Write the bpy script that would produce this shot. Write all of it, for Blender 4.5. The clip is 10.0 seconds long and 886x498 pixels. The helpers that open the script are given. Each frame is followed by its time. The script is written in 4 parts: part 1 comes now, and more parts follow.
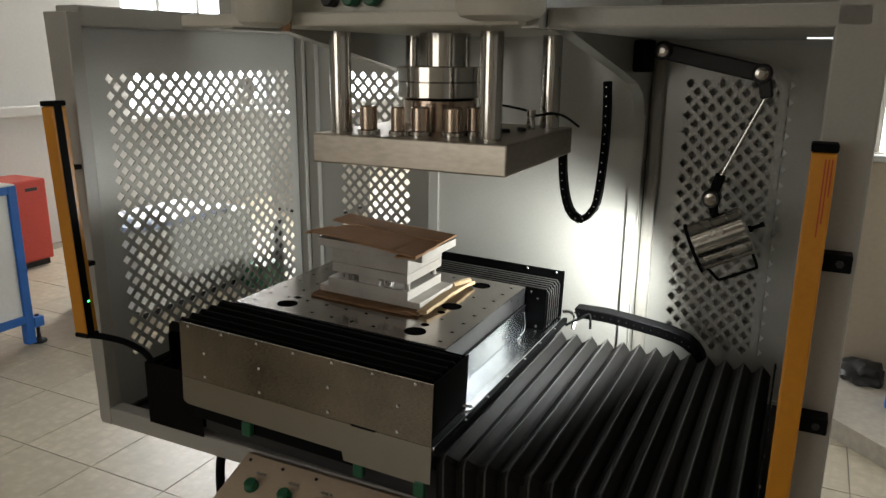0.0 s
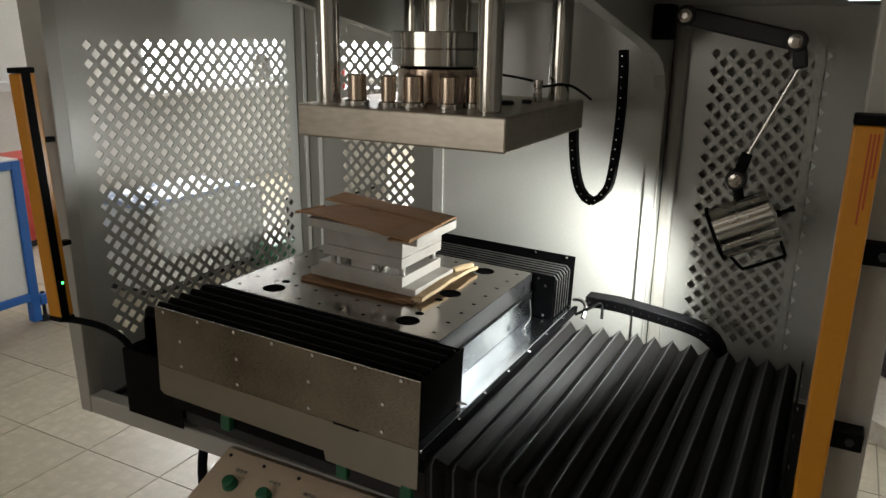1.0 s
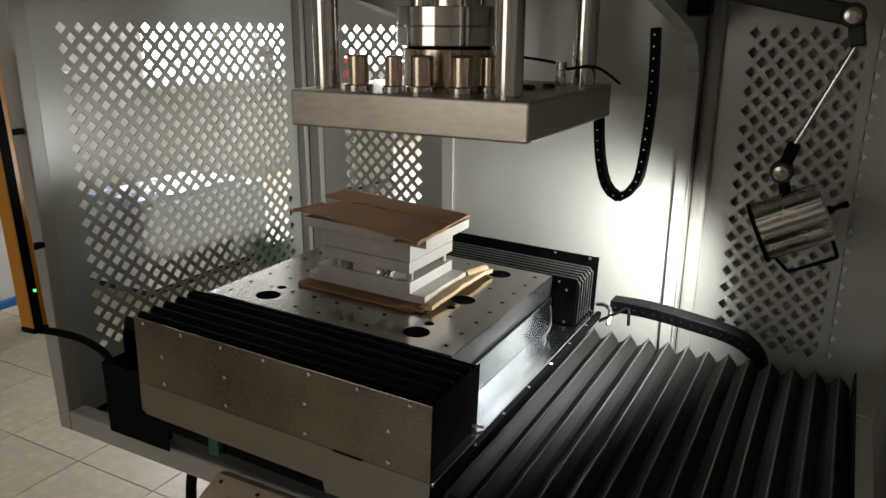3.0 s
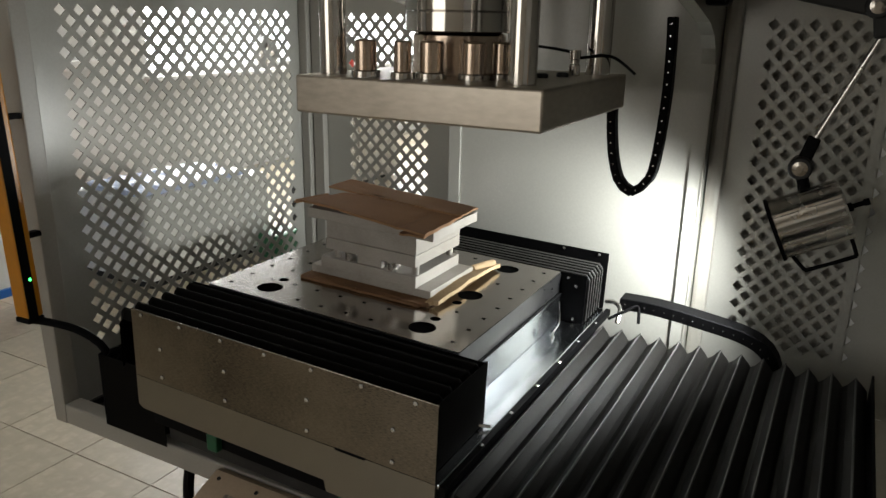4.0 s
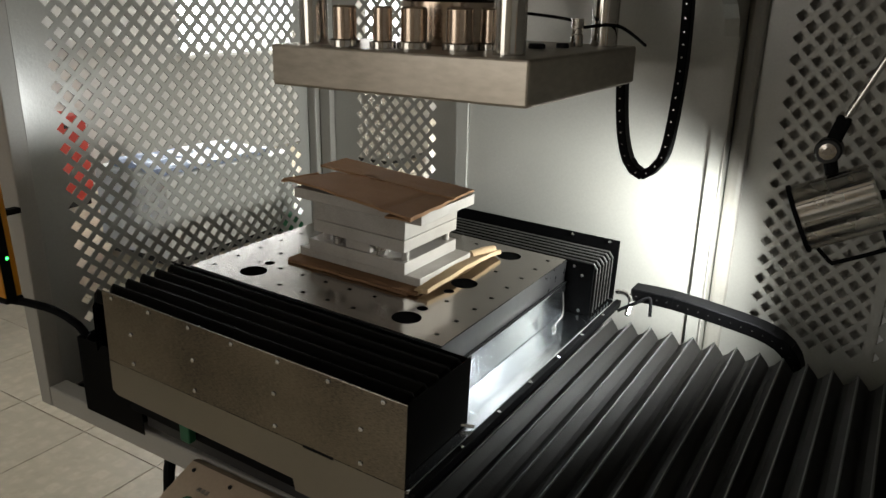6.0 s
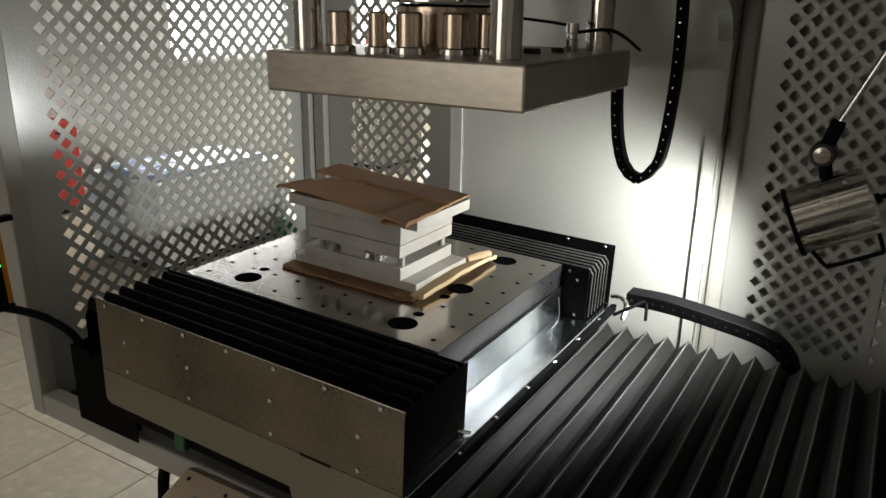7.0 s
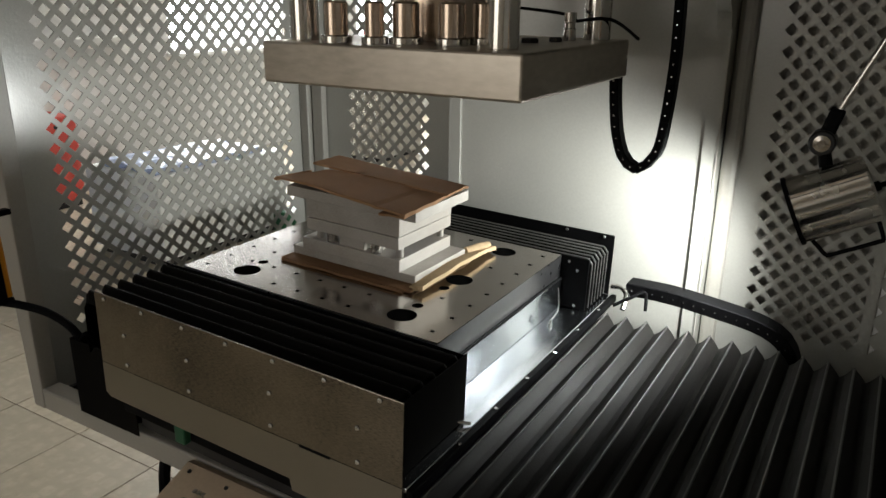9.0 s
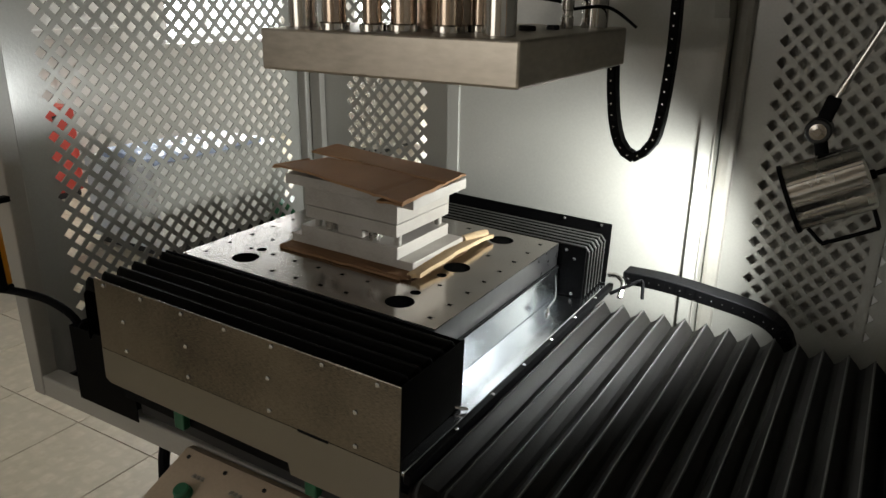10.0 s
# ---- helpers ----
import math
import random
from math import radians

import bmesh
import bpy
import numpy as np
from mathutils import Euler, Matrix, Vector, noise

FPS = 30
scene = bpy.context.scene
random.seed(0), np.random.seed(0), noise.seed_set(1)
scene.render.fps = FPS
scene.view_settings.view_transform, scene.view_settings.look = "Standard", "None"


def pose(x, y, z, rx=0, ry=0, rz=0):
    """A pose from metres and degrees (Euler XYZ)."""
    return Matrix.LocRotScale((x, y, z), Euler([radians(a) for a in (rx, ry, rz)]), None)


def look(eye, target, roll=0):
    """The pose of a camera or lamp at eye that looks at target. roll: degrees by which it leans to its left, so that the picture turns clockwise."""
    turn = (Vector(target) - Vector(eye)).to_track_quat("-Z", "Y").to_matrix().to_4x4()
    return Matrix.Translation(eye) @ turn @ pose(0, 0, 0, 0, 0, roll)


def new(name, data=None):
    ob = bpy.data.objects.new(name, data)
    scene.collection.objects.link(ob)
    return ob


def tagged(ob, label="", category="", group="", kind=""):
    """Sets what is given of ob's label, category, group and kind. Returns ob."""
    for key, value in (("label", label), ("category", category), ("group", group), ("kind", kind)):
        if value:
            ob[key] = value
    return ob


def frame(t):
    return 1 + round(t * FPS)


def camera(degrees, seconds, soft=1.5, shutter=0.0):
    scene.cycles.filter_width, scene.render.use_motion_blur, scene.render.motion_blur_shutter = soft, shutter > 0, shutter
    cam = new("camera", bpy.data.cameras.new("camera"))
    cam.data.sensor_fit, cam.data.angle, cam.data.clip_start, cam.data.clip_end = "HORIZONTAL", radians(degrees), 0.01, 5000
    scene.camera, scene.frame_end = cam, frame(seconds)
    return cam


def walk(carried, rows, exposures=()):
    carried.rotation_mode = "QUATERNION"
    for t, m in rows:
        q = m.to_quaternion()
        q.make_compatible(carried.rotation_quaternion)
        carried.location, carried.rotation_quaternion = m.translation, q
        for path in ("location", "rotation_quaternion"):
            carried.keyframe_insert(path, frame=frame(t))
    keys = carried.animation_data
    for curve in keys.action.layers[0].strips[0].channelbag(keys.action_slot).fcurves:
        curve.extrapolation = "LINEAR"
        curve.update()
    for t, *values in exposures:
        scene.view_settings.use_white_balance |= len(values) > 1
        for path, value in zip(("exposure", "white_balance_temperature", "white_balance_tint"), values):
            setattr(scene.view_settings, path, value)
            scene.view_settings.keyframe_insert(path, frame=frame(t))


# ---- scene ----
cam = camera(61.1, 10.0)
PATH = [
    (0, (1.676, -1.296, 1.658), (0.833, 0.446, 1.152), 0.6),
    (0.5, (1.67, -1.239, 1.645), (0.824, 0.492, 1.111), 0.7),
    (1, (1.667, -1.141, 1.629), (0.776, 0.56, 1.07), 0.8),
    (1.5, (1.678, -1.063, 1.618), (0.753, 0.618, 1.053), 0.7),
    (2, (1.676, -1.021, 1.621), (0.711, 0.638, 1.058), 0.3),
    (2.5, (1.629, -0.999, 1.603), (0.69, 0.671, 1.031), -0.2),
    (3.8, (1.539, -0.982, 1.589), (0.674, 0.728, 1.016), 1.5),
    (4, (1.546, -0.961, 1.578), (0.64, 0.723, 0.993), 1.1),
    (4.5, (1.58, -0.886, 1.566), (0.605, 0.749, 0.954), 1.6),
    (5, (1.588, -0.839, 1.557), (0.604, 0.777, 0.908), 1.1),
    (5.5, (1.584, -0.829, 1.556), (0.593, 0.785, 0.913), 1.1),
    (7, (1.572, -0.828, 1.556), (0.598, 0.805, 0.934), 1.0),
    (7.5, (1.569, -0.824, 1.557), (0.6, 0.81, 0.93), 1.0),
    (8, (1.571, -0.822, 1.556), (0.601, 0.81, 0.927), 0.8),
    (8.5, (1.572, -0.823, 1.556), (0.599, 0.807, 0.927), 0.8),
    (9, (1.574, -0.824, 1.553), (0.602, 0.802, 0.912), 0.6),
    (9.5, (1.58, -0.827, 1.55), (0.61, 0.795, 0.896), 0.6),
    (10, (1.581, -0.831, 1.547), (0.615, 0.791, 0.886), 0.7),
]
walk(cam, [(t, look(eye, target, roll)) for t, eye, target, roll in PATH], [(0, 0.02), (2.5, 0.0), (5, -0.03), (10, -0.03)])

# ---------------------------------------------------------------- light
world = bpy.data.worlds.new("world")
scene.world = world
world.use_nodes = True
wn = world.node_tree
sky = wn.nodes.new("ShaderNodeTexSky")
sky.sky_type, sky.sun_disc = "NISHITA", False
sky.sun_elevation, sky.sun_rotation = radians(40), radians(-70)
wn.links.new(sky.outputs[0], wn.nodes["Background"].inputs[0])
wn.nodes["Background"].inputs[1].default_value = 0.12


def area_lamp(name, place, target, sx, sy, watts, colour):
    data = bpy.data.lights.new(name, "AREA")
    data.shape, data.size, data.size_y, data.energy, data.color = "RECTANGLE", sx, sy, watts, colour
    ob = new(name, data)
    ob.matrix_world = look(place, target)
    return ob


DAY = (1.0, 0.985, 0.965)
# daylight in the window openings of the left wall
area_lamp("window_daylight", (-4.05, 5.0, 2.0), (-1.2, 3.6, 0.2), 2.2, 2.0, 160, DAY)
area_lamp("window_daylight", (-4.05, 8.0, 2.0), (-1.2, 7.0, 0.2), 2.2, 2.0, 140, DAY)
# unseen fill lamp behind the walk, added to brighten the press from the front
area_lamp("window_daylight", (-0.6, -4.35, 1.9), (0.5, 0.5, 1.0), 2.4, 1.6, 27, (1.0, 0.92, 0.82))
# bulb of the work lamp, just inside its open end
spot = bpy.data.lights.new("work_lamp_bulb", "SPOT")
spot.energy, spot.color, spot.spot_size, spot.spot_blend, spot.shadow_soft_size = 39, (0.97, 1.0, 0.97), radians(140), 0.9, 0.04
spot_ob = new("work_lamp_bulb", spot)
spot_ob.matrix_world = look((1.408, 0.730, 1.155), (0.528, 0.750, 0.655))


# ---------------------------------------------------------------- materials
def material(name, base, rough=0.5, metal=0.0, vary=0.12, fine=60.0, coarse=4.0, bump=0.15, stretch=(1, 1, 1), stain=None, spec=0.5, rvary=0.12, coat=0.0, object_random=0.0):
    """A surface with fine grain, coarse mottling, uneven gloss and slight relief."""
    m = bpy.data.materials.new(name)
    m.use_nodes = True
    nt = m.node_tree
    n, l = nt.nodes, nt.links
    bsdf = n["Principled BSDF"]
    tc = n.new("ShaderNodeTexCoord")
    mp = n.new("ShaderNodeMapping")
    mp.inputs["Scale"].default_value = stretch
    l.new(tc.outputs["Object"], mp.inputs["Vector"])
    f, c = n.new("ShaderNodeTexNoise"), n.new("ShaderNodeTexNoise")
    f.inputs["Scale"].default_value, f.inputs["Detail"].default_value = fine, 5
    c.inputs["Scale"].default_value, c.inputs["Detail"].default_value = coarse, 4
    l.new(mp.outputs[0], f.inputs["Vector"])
    l.new(tc.outputs["Object"], c.inputs["Vector"])
    add = n.new("ShaderNodeMath")
    add.operation = "ADD"
    l.new(f.outputs["Fac"], add.inputs[0])
    l.new(c.outputs["Fac"], add.inputs[1])
    ramp = n.new("ShaderNodeValToRGB")
    ramp.color_ramp.elements[0].position, ramp.color_ramp.elements[1].position = 0.3, 0.7
    half = n.new("ShaderNodeMath")
    half.operation = "MULTIPLY"
    half.inputs[1].default_value = 0.5
    l.new(add.outputs[0], half.inputs[0])
    l.new(half.outputs[0], ramp.inputs["Fac"])
    dark = tuple(v * (1 - vary) for v in base) if stain is None else stain
    ramp.color_ramp.elements[0].color = (*dark, 1)
    ramp.color_ramp.elements[1].color = (*(min(1, v * (1 + vary)) for v in base), 1)
    out = ramp.outputs["Color"]
    if object_random:
        shift = n.new("ShaderNodeVectorMath")
        shift.operation = "MULTIPLY_ADD"
        own = n.new("ShaderNodeObjectInfo")
        shift.inputs[1].default_value = (37, 53, 11)
        l.new(own.outputs["Random"], shift.inputs[0])
        l.new(tc.outputs["Object"], shift.inputs[2])
        l.new(shift.outputs[0], mp.inputs["Vector"])
        l.new(shift.outputs[0], c.inputs["Vector"])
        info, hsv, mul = n.new("ShaderNodeObjectInfo"), n.new("ShaderNodeHueSaturation"), n.new("ShaderNodeMapRange")
        mul.inputs["To Min"].default_value, mul.inputs["To Max"].default_value = 1 - object_random, 1 + object_random
        l.new(info.outputs["Random"], mul.inputs["Value"])
        l.new(mul.outputs[0], hsv.inputs["Value"])
        l.new(out, hsv.inputs["Color"])
        out = hsv.outputs["Color"]
    l.new(out, bsdf.inputs["Base Color"])
    rr = n.new("ShaderNodeMapRange")
    rr.inputs["To Min"].default_value, rr.inputs["To Max"].default_value = max(0.03, rough - rvary), min(1, rough + rvary)
    l.new(half.outputs[0], rr.inputs["Value"])
    l.new(rr.outputs[0], bsdf.inputs["Roughness"])
    bsdf.inputs["Metallic"].default_value = metal
    bsdf.inputs["Specular IOR Level"].default_value = spec
    bsdf.inputs["Coat Weight"].default_value, bsdf.inputs["Coat Roughness"].default_value = coat, 0.16
    bsdf.inputs["Coat IOR"].default_value = 1.7
    bp = n.new("ShaderNodeBump")
    bp.inputs["Strength"].default_value, bp.inputs["Distance"].default_value = bump, 0.002
    l.new(f.outputs["Fac"], bp.inputs["Height"])
    l.new(bp.outputs[0], bsdf.inputs["Normal"])
    return m


def glow(name, colour, strength):
    m = bpy.data.materials.new(name)
    m.use_nodes = True
    b = m.node_tree.nodes["Principled BSDF"]
    b.inputs["Base Color"].default_value = (*colour, 1)
    b.inputs["Emission Color"].default_value, b.inputs["Emission Strength"].default_value = (*colour, 1), strength
    return m


PAINT = material("grey_hammered_paint", (0.43, 0.425, 0.39), 0.25, 0.0, 0.06, 190, 3, 0.16, rvary=0.06, spec=0.6, coat=0.3)
FRAME = material("light_grey_frame_paint", (0.35, 0.335, 0.30), 0.38, 0.0, 0.07, 180, 3, 0.12)
BEIGE = material("beige_control_box_paint", (0.50, 0.39, 0.28), 0.5, 0.0, 0.08, 150, 4, 0.12)
CREAM = material("cream_machine_paint", (0.55, 0.53, 0.46), 0.42, 0.0, 0.06, 180, 3, 0.12)
STEEL = material("brushed_steel_sheet", (0.28, 0.248, 0.205), 0.20, 1.0, 0.06, 130, 3.5, 0.008, (1, 1, 9), rvary=0.10, stain=(0.095, 0.082, 0.067))
# stronger contrast in the mottling of the sheet
for node in STEEL.node_tree.nodes:
    if node.type == "VALTORGB":
        node.color_ramp.elements[0].position, node.color_ramp.elements[1].position = 0.41, 0.58
# paler, greyer steel than the panel: the floor's reflection is put in the colour
APRON = material("polished_steel_floor_reflection", (0.32, 0.30, 0.27), 0.24, 1.0, 0.06, 130, 6, 0.008, (1, 1, 9), rvary=0.07, stain=(0.30, 0.28, 0.25))
TRAYSTEEL = material("galvanised_sheet", (0.64, 0.67, 0.70), 0.20, 1.0, 0.08, 60, 5, 0.01, rvary=0.08)
GROUND = material("ground_steel_plate", (0.40, 0.38, 0.36), 0.17, 1.0, 0.12, 120, 5, 0.012, (14, 14, 1), stain=(0.28, 0.255, 0.225), rvary=0.05)
PRESS = material("press_plate_steel", (0.58, 0.535, 0.47), 0.36, 1.0, 0.05, 34, 5, 0.006, (1, 1, 3), stain=(0.40, 0.36, 0.305))
EDGE = material("ground_table_edge", (0.36, 0.36, 0.365), 0.30, 1.0, 0.10, 60, 5, 0.01)
CHROME = material("polished_rod_steel", (0.55, 0.53, 0.50), 0.08, 1.0, 0.06, 60, 8, 0.02, (1, 1, 0.2))
COPPER = material("tinted_turned_steel", (0.52, 0.42, 0.34), 0.22, 1.0, 0.18, 60, 9, 0.03, (1, 1, 6))
BLACK = material("black_rubberised_cloth", (0.007, 0.0066, 0.006), 0.65, 0.0, 0.25, 300, 8, 0.2, spec=0.02)
# crest strips paler than the cloth: the lamplight on the folds is in this colour
RIM = material("lit_bellows_edge", (0.10, 0.10, 0.096), 0.42, 0.0, 0.35, 120, 14, 0.10, stain=(0.05, 0.05, 0.05))
RIMDARK = material("black_bellows_edge", (0.006, 0.006, 0.006), 0.5, 0.0, 0.3, 120, 14, 0.10, spec=0.12)
BELLOWS = material("black_coated_bellows_cloth", (0.017, 0.0158, 0.0145), 0.5, 0.0, 0.2, 260, 10, 0.14, spec=0.22)
PLASTIC = material("black_plastic", (0.004, 0.004, 0.0045), 0.6, 0.0, 0.2, 120, 8, 0.1, spec=0.06)
HOLE = material("shaded_hole_core", (0.004, 0.004, 0.004), 0.9, 0.0, 0.2, 60, 4, 0.0, spec=0.0)
ALU = material("milled_aluminium", (0.45, 0.43, 0.40), 0.52, 0.25, 0.12, 160, 12, 0.08, (1, 9, 9), stain=(0.30, 0.27, 0.23))
LAMPALU = material("spun_aluminium", (0.72, 0.70, 0.67), 0.27, 1.0, 0.05, 24, 6, 0.003, (1, 1, 1), rvary=0.03)
CARD = material("brown_cardboard", (0.34, 0.195, 0.105), 0.8, 0.0, 0.16, 160, 9, 0.3, (1, 8, 1), spec=0.2)
CARDRAW = material("torn_cardboard_edge", (0.50, 0.37, 0.225), 0.85, 0.0, 0.2, 200, 14, 0.5, spec=0.2)
# darker for oil and dirt, and for the shade under the die set
CARDDARK = material("oily_shaded_cardboard", (0.21, 0.118, 0.062), 0.75, 0.0, 0.25, 90, 12, 0.4, (1, 6, 1), spec=0.2)
ORANGE = material("orange_yellow_housing_paint", (0.54, 0.215, 0.009), 0.36, 0.0, 0.08, 90, 4, 0.05)
GREEN = material("green_plastic", (0.008, 0.10, 0.042), 0.45, 0.0, 0.15, 90, 6, 0.05)
REDPAINT = material("red_cabinet_paint", (0.50, 0.045, 0.03), 0.4, 0.0, 0.12, 60, 4, 0.08)
BLUE = material("blue_frame_paint", (0.015, 0.13, 0.48), 0.36, 0.0, 0.1, 80, 4, 0.06)
WHITEBOARD = material("white_panel", (0.78, 0.79, 0.78), 0.5, 0.0, 0.05, 60, 3, 0.04)
BROWNWALL = material("unseen_brown_wall", (0.42, 0.37, 0.30), 0.7, 0.0, 0.1, 40, 1.5, 0.2)
WALL = material("white_plaster", (0.60, 0.595, 0.575), 0.85, 0.0, 0.06, 40, 1.5, 0.2)
TILE = material("beige_floor_tile", (0.47, 0.42, 0.32), 0.40, 0.0, 0.10, 34, 9, 0.04, stain=(0.35, 0.305, 0.225), object_random=0.07)
tn = TILE.node_tree
cells, marks, blend = tn.nodes.new("ShaderNodeTexVoronoi"), tn.nodes.new("ShaderNodeValToRGB"), tn.nodes.new("ShaderNodeMixRGB")
spot_at = tn.nodes.new("ShaderNodeTexCoord")
cells.distance, cells.voronoi_dimensions = "MINKOWSKI", "2D"
cells.inputs["Scale"].default_value, cells.inputs["Randomness"].default_value, cells.inputs["Exponent"].default_value = 15.0, 0.45, 4.0
for e, (p, v) in zip((marks.color_ramp.elements[0], marks.color_ramp.elements[1], marks.color_ramp.elements.new(0.47)), ((0.30, 0.0), (0.56, 0.0), (0.42, 0.55))):
    e.position, e.color = p, (v, v, v, 1)
tn.links.new(spot_at.outputs["Object"], cells.inputs["Vector"])
tn.links.new(cells.outputs["Distance"], marks.inputs["Fac"])
tn.links.new(marks.outputs["Color"], blend.inputs["Fac"])
shade = tn.nodes["Principled BSDF"].inputs["Base Color"]
tn.links.new(shade.links[0].from_socket, blend.inputs["Color1"])
blend.inputs["Color2"].default_value = (0.385, 0.34, 0.255, 1)
tn.links.new(blend.outputs["Color"], shade)
FILM = material("pale_blue_film", (0.42, 0.50, 0.68), 0.25, 0.0, 0.3, 40, 9, 0.6)
GROUT = material("tile_grout", (0.25, 0.23, 0.185), 0.9, 0.0, 0.2, 80, 5, 0.2)
BEIGEWALL = material("beige_plaster", (0.52, 0.45, 0.36), 0.85, 0.0, 0.08, 40, 1.5, 0.2)
CONCRETE = material("worn_concrete", (0.36, 0.33, 0.28), 0.85, 0.0, 0.2, 30, 4, 0.3)
DARKIRON = material("dark_painted_iron", (0.018, 0.018, 0.019), 0.5, 0.2, 0.2, 80, 5, 0.15)
RUST = material("brown_rail_iron", (0.10, 0.05, 0.03), 0.6, 0.3, 0.25, 80, 8, 0.2)
WINFRAME = material("white_window_frame", (0.72, 0.73, 0.72), 0.5, 0.0, 0.05, 50, 3, 0.05)
LEDGREEN = glow("green_indicator_light", (0.05, 1.0, 0.15), 6.0)
DAYGLOW = glow("overcast_daylight", (0.93, 0.97, 1.0), 6.0)
SLOTGLOW = glow("daylight_in_slot", (0.95, 0.97, 1.0), 2.0)
INK = material("dark_print", (0.05, 0.03, 0.02), 0.7, 0.0, 0.1)
REDINK = material("red_print", (0.42, 0.06, 0.02), 0.6, 0.0, 0.1)
SCREW = material("zinc_screw", (0.75, 0.75, 0.74), 0.25, 1.0, 0.1)


# ---------------------------------------------------------------- building helpers
ORIGIN = {}


def thing(name, place, label, category, group="", kind=""):
    ob = new(name)
    ob.location = place
    ob.empty_display_size = 0.05
    ORIGIN[ob] = Vector(place)
    return tagged(ob, label, category, group, kind)


def part(name, bm, mat, parent=None, label="", smooth=False):
    """Links a bmesh, given in world places, as one mesh under a thing or part."""
    me = bpy.data.meshes.new(name)
    o = ORIGIN.get(parent, Vector((0, 0, 0)))
    bmesh.ops.translate(bm, verts=bm.verts, vec=-o)
    bmesh.ops.recalc_face_normals(bm, faces=bm.faces)
    bm.to_mesh(me)
    bm.free()
    me.materials.append(mat)
    if smooth:
        for p in me.polygons:
            p.use_smooth = True
        me.set_sharp_from_angle(angle=radians(35))
    ob = new(name, me)
    ob.parent = parent
    ORIGIN[ob] = o
    if label:
        ob["label"] = label
    return ob


def shared(name, me, parent, place):
    """One more object on the mesh me, at a world place."""
    ob = new(name, me)
    ob.parent = parent
    ob.location = Vector(place) - ORIGIN.get(parent, Vector((0, 0, 0)))
    ORIGIN[ob] = Vector(place)
    return ob


def add_box(bm, x0, x1, y0, y1, z0, z1, bevel=0.0, segments=2, m=None):
    r = bmesh.ops.create_cube(bm, size=1.0)
    vs = r["verts"]
    bmesh.ops.scale(bm, verts=vs, vec=(x1 - x0, y1 - y0, z1 - z0))
    bmesh.ops.translate(bm, verts=vs, vec=((x0 + x1) / 2, (y0 + y1) / 2, (z0 + z1) / 2))
    if bevel:
        es = list({e for v in vs for e in v.link_edges})
        r = bmesh.ops.bevel(bm, geom=es, offset=bevel, segments=segments, affect="EDGES", profile=0.5)
        vs = list({v for f in r["faces"] for v in f.verts} | {v for v in vs if v.is_valid})
    if m is not None:
        bmesh.ops.transform(bm, matrix=m, verts=vs)
    return bm


def box(x0, x1, y0, y1, z0, z1, bevel=0.0, segments=2, m=None):
    return add_box(bmesh.new(), x0, x1, y0, y1, z0, z1, bevel, segments, m)


def add_rod(bm, a, b, r0, r1=None, seg=24, caps=True):
    a, b = Vector(a), Vector(b)
    d = b - a
    m = Matrix.Translation((a + b) / 2) @ d.to_track_quat("Z", "Y").to_matrix().to_4x4()
    bmesh.ops.create_cone(bm, cap_ends=caps, segments=seg, radius1=r0, radius2=r0 if r1 is None else r1, depth=d.length, matrix=m)
    return bm


def rod(a, b, r0, r1=None, seg=24):
    return add_rod(bmesh.new(), a, b, r0, r1, seg)


def turned(place, profile, seg=40, axis=None):
    """A turned body: rings of (radius, height) about an upright axis, or along axis."""
    bm = bmesh.new()
    rings = []
    for r, h in profile:
        rings.append([bm.verts.new((r * math.cos(2 * math.pi * k / seg), r * math.sin(2 * math.pi * k / seg), h)) for k in range(seg)])
    for a, b in zip(rings, rings[1:]):
        for k in range(seg):
            bm.faces.new((a[k], a[(k + 1) % seg], b[(k + 1) % seg], b[k]))
    bm.faces.new(list(reversed(rings[0])))
    bm.faces.new(rings[-1])
    m = Matrix.Translation(place)
    if axis is not None:
        m = m @ Vector(axis).to_track_quat("Z", "Y").to_matrix().to_4x4()
    bmesh.ops.transform(bm, matrix=m, verts=bm.verts)
    return bm


def tube(points, r, seg=10):
    """A round cable or bar through points, smoothed."""
    pts = [Vector(p) for p in points]
    fine = []
    for i in range(len(pts) - 1):
        p0, p1, p2, p3 = pts[max(i - 1, 0)], pts[i], pts[i + 1], pts[min(i + 2, len(pts) - 1)]
        for k in range(8):
            t = k / 8
            fine.append(0.5 * ((2 * p1) + (p2 - p0) * t + (2 * p0 - 5 * p1 + 4 * p2 - p3) * t * t + (3 * p1 - p0 - 3 * p2 + p3) * t ** 3))
    fine.append(pts[-1])
    bm = bmesh.new()
    rings = []
    for i, p in enumerate(fine):
        d = (fine[min(i + 1, len(fine) - 1)] - fine[max(i - 1, 0)]).normalized()
        q = d.to_track_quat("Z", "Y").to_matrix()
        rings.append([bm.verts.new(p + q @ Vector((r * math.cos(2 * math.pi * k / seg), r * math.sin(2 * math.pi * k / seg), 0))) for k in range(seg)])
    for a, b in zip(rings, rings[1:]):
        for k in range(seg):
            bm.faces.new((a[k], a[(k + 1) % seg], b[(k + 1) % seg], b[k]))
    bm.faces.new(rings[0]), bm.faces.new(rings[-1])
    return bm


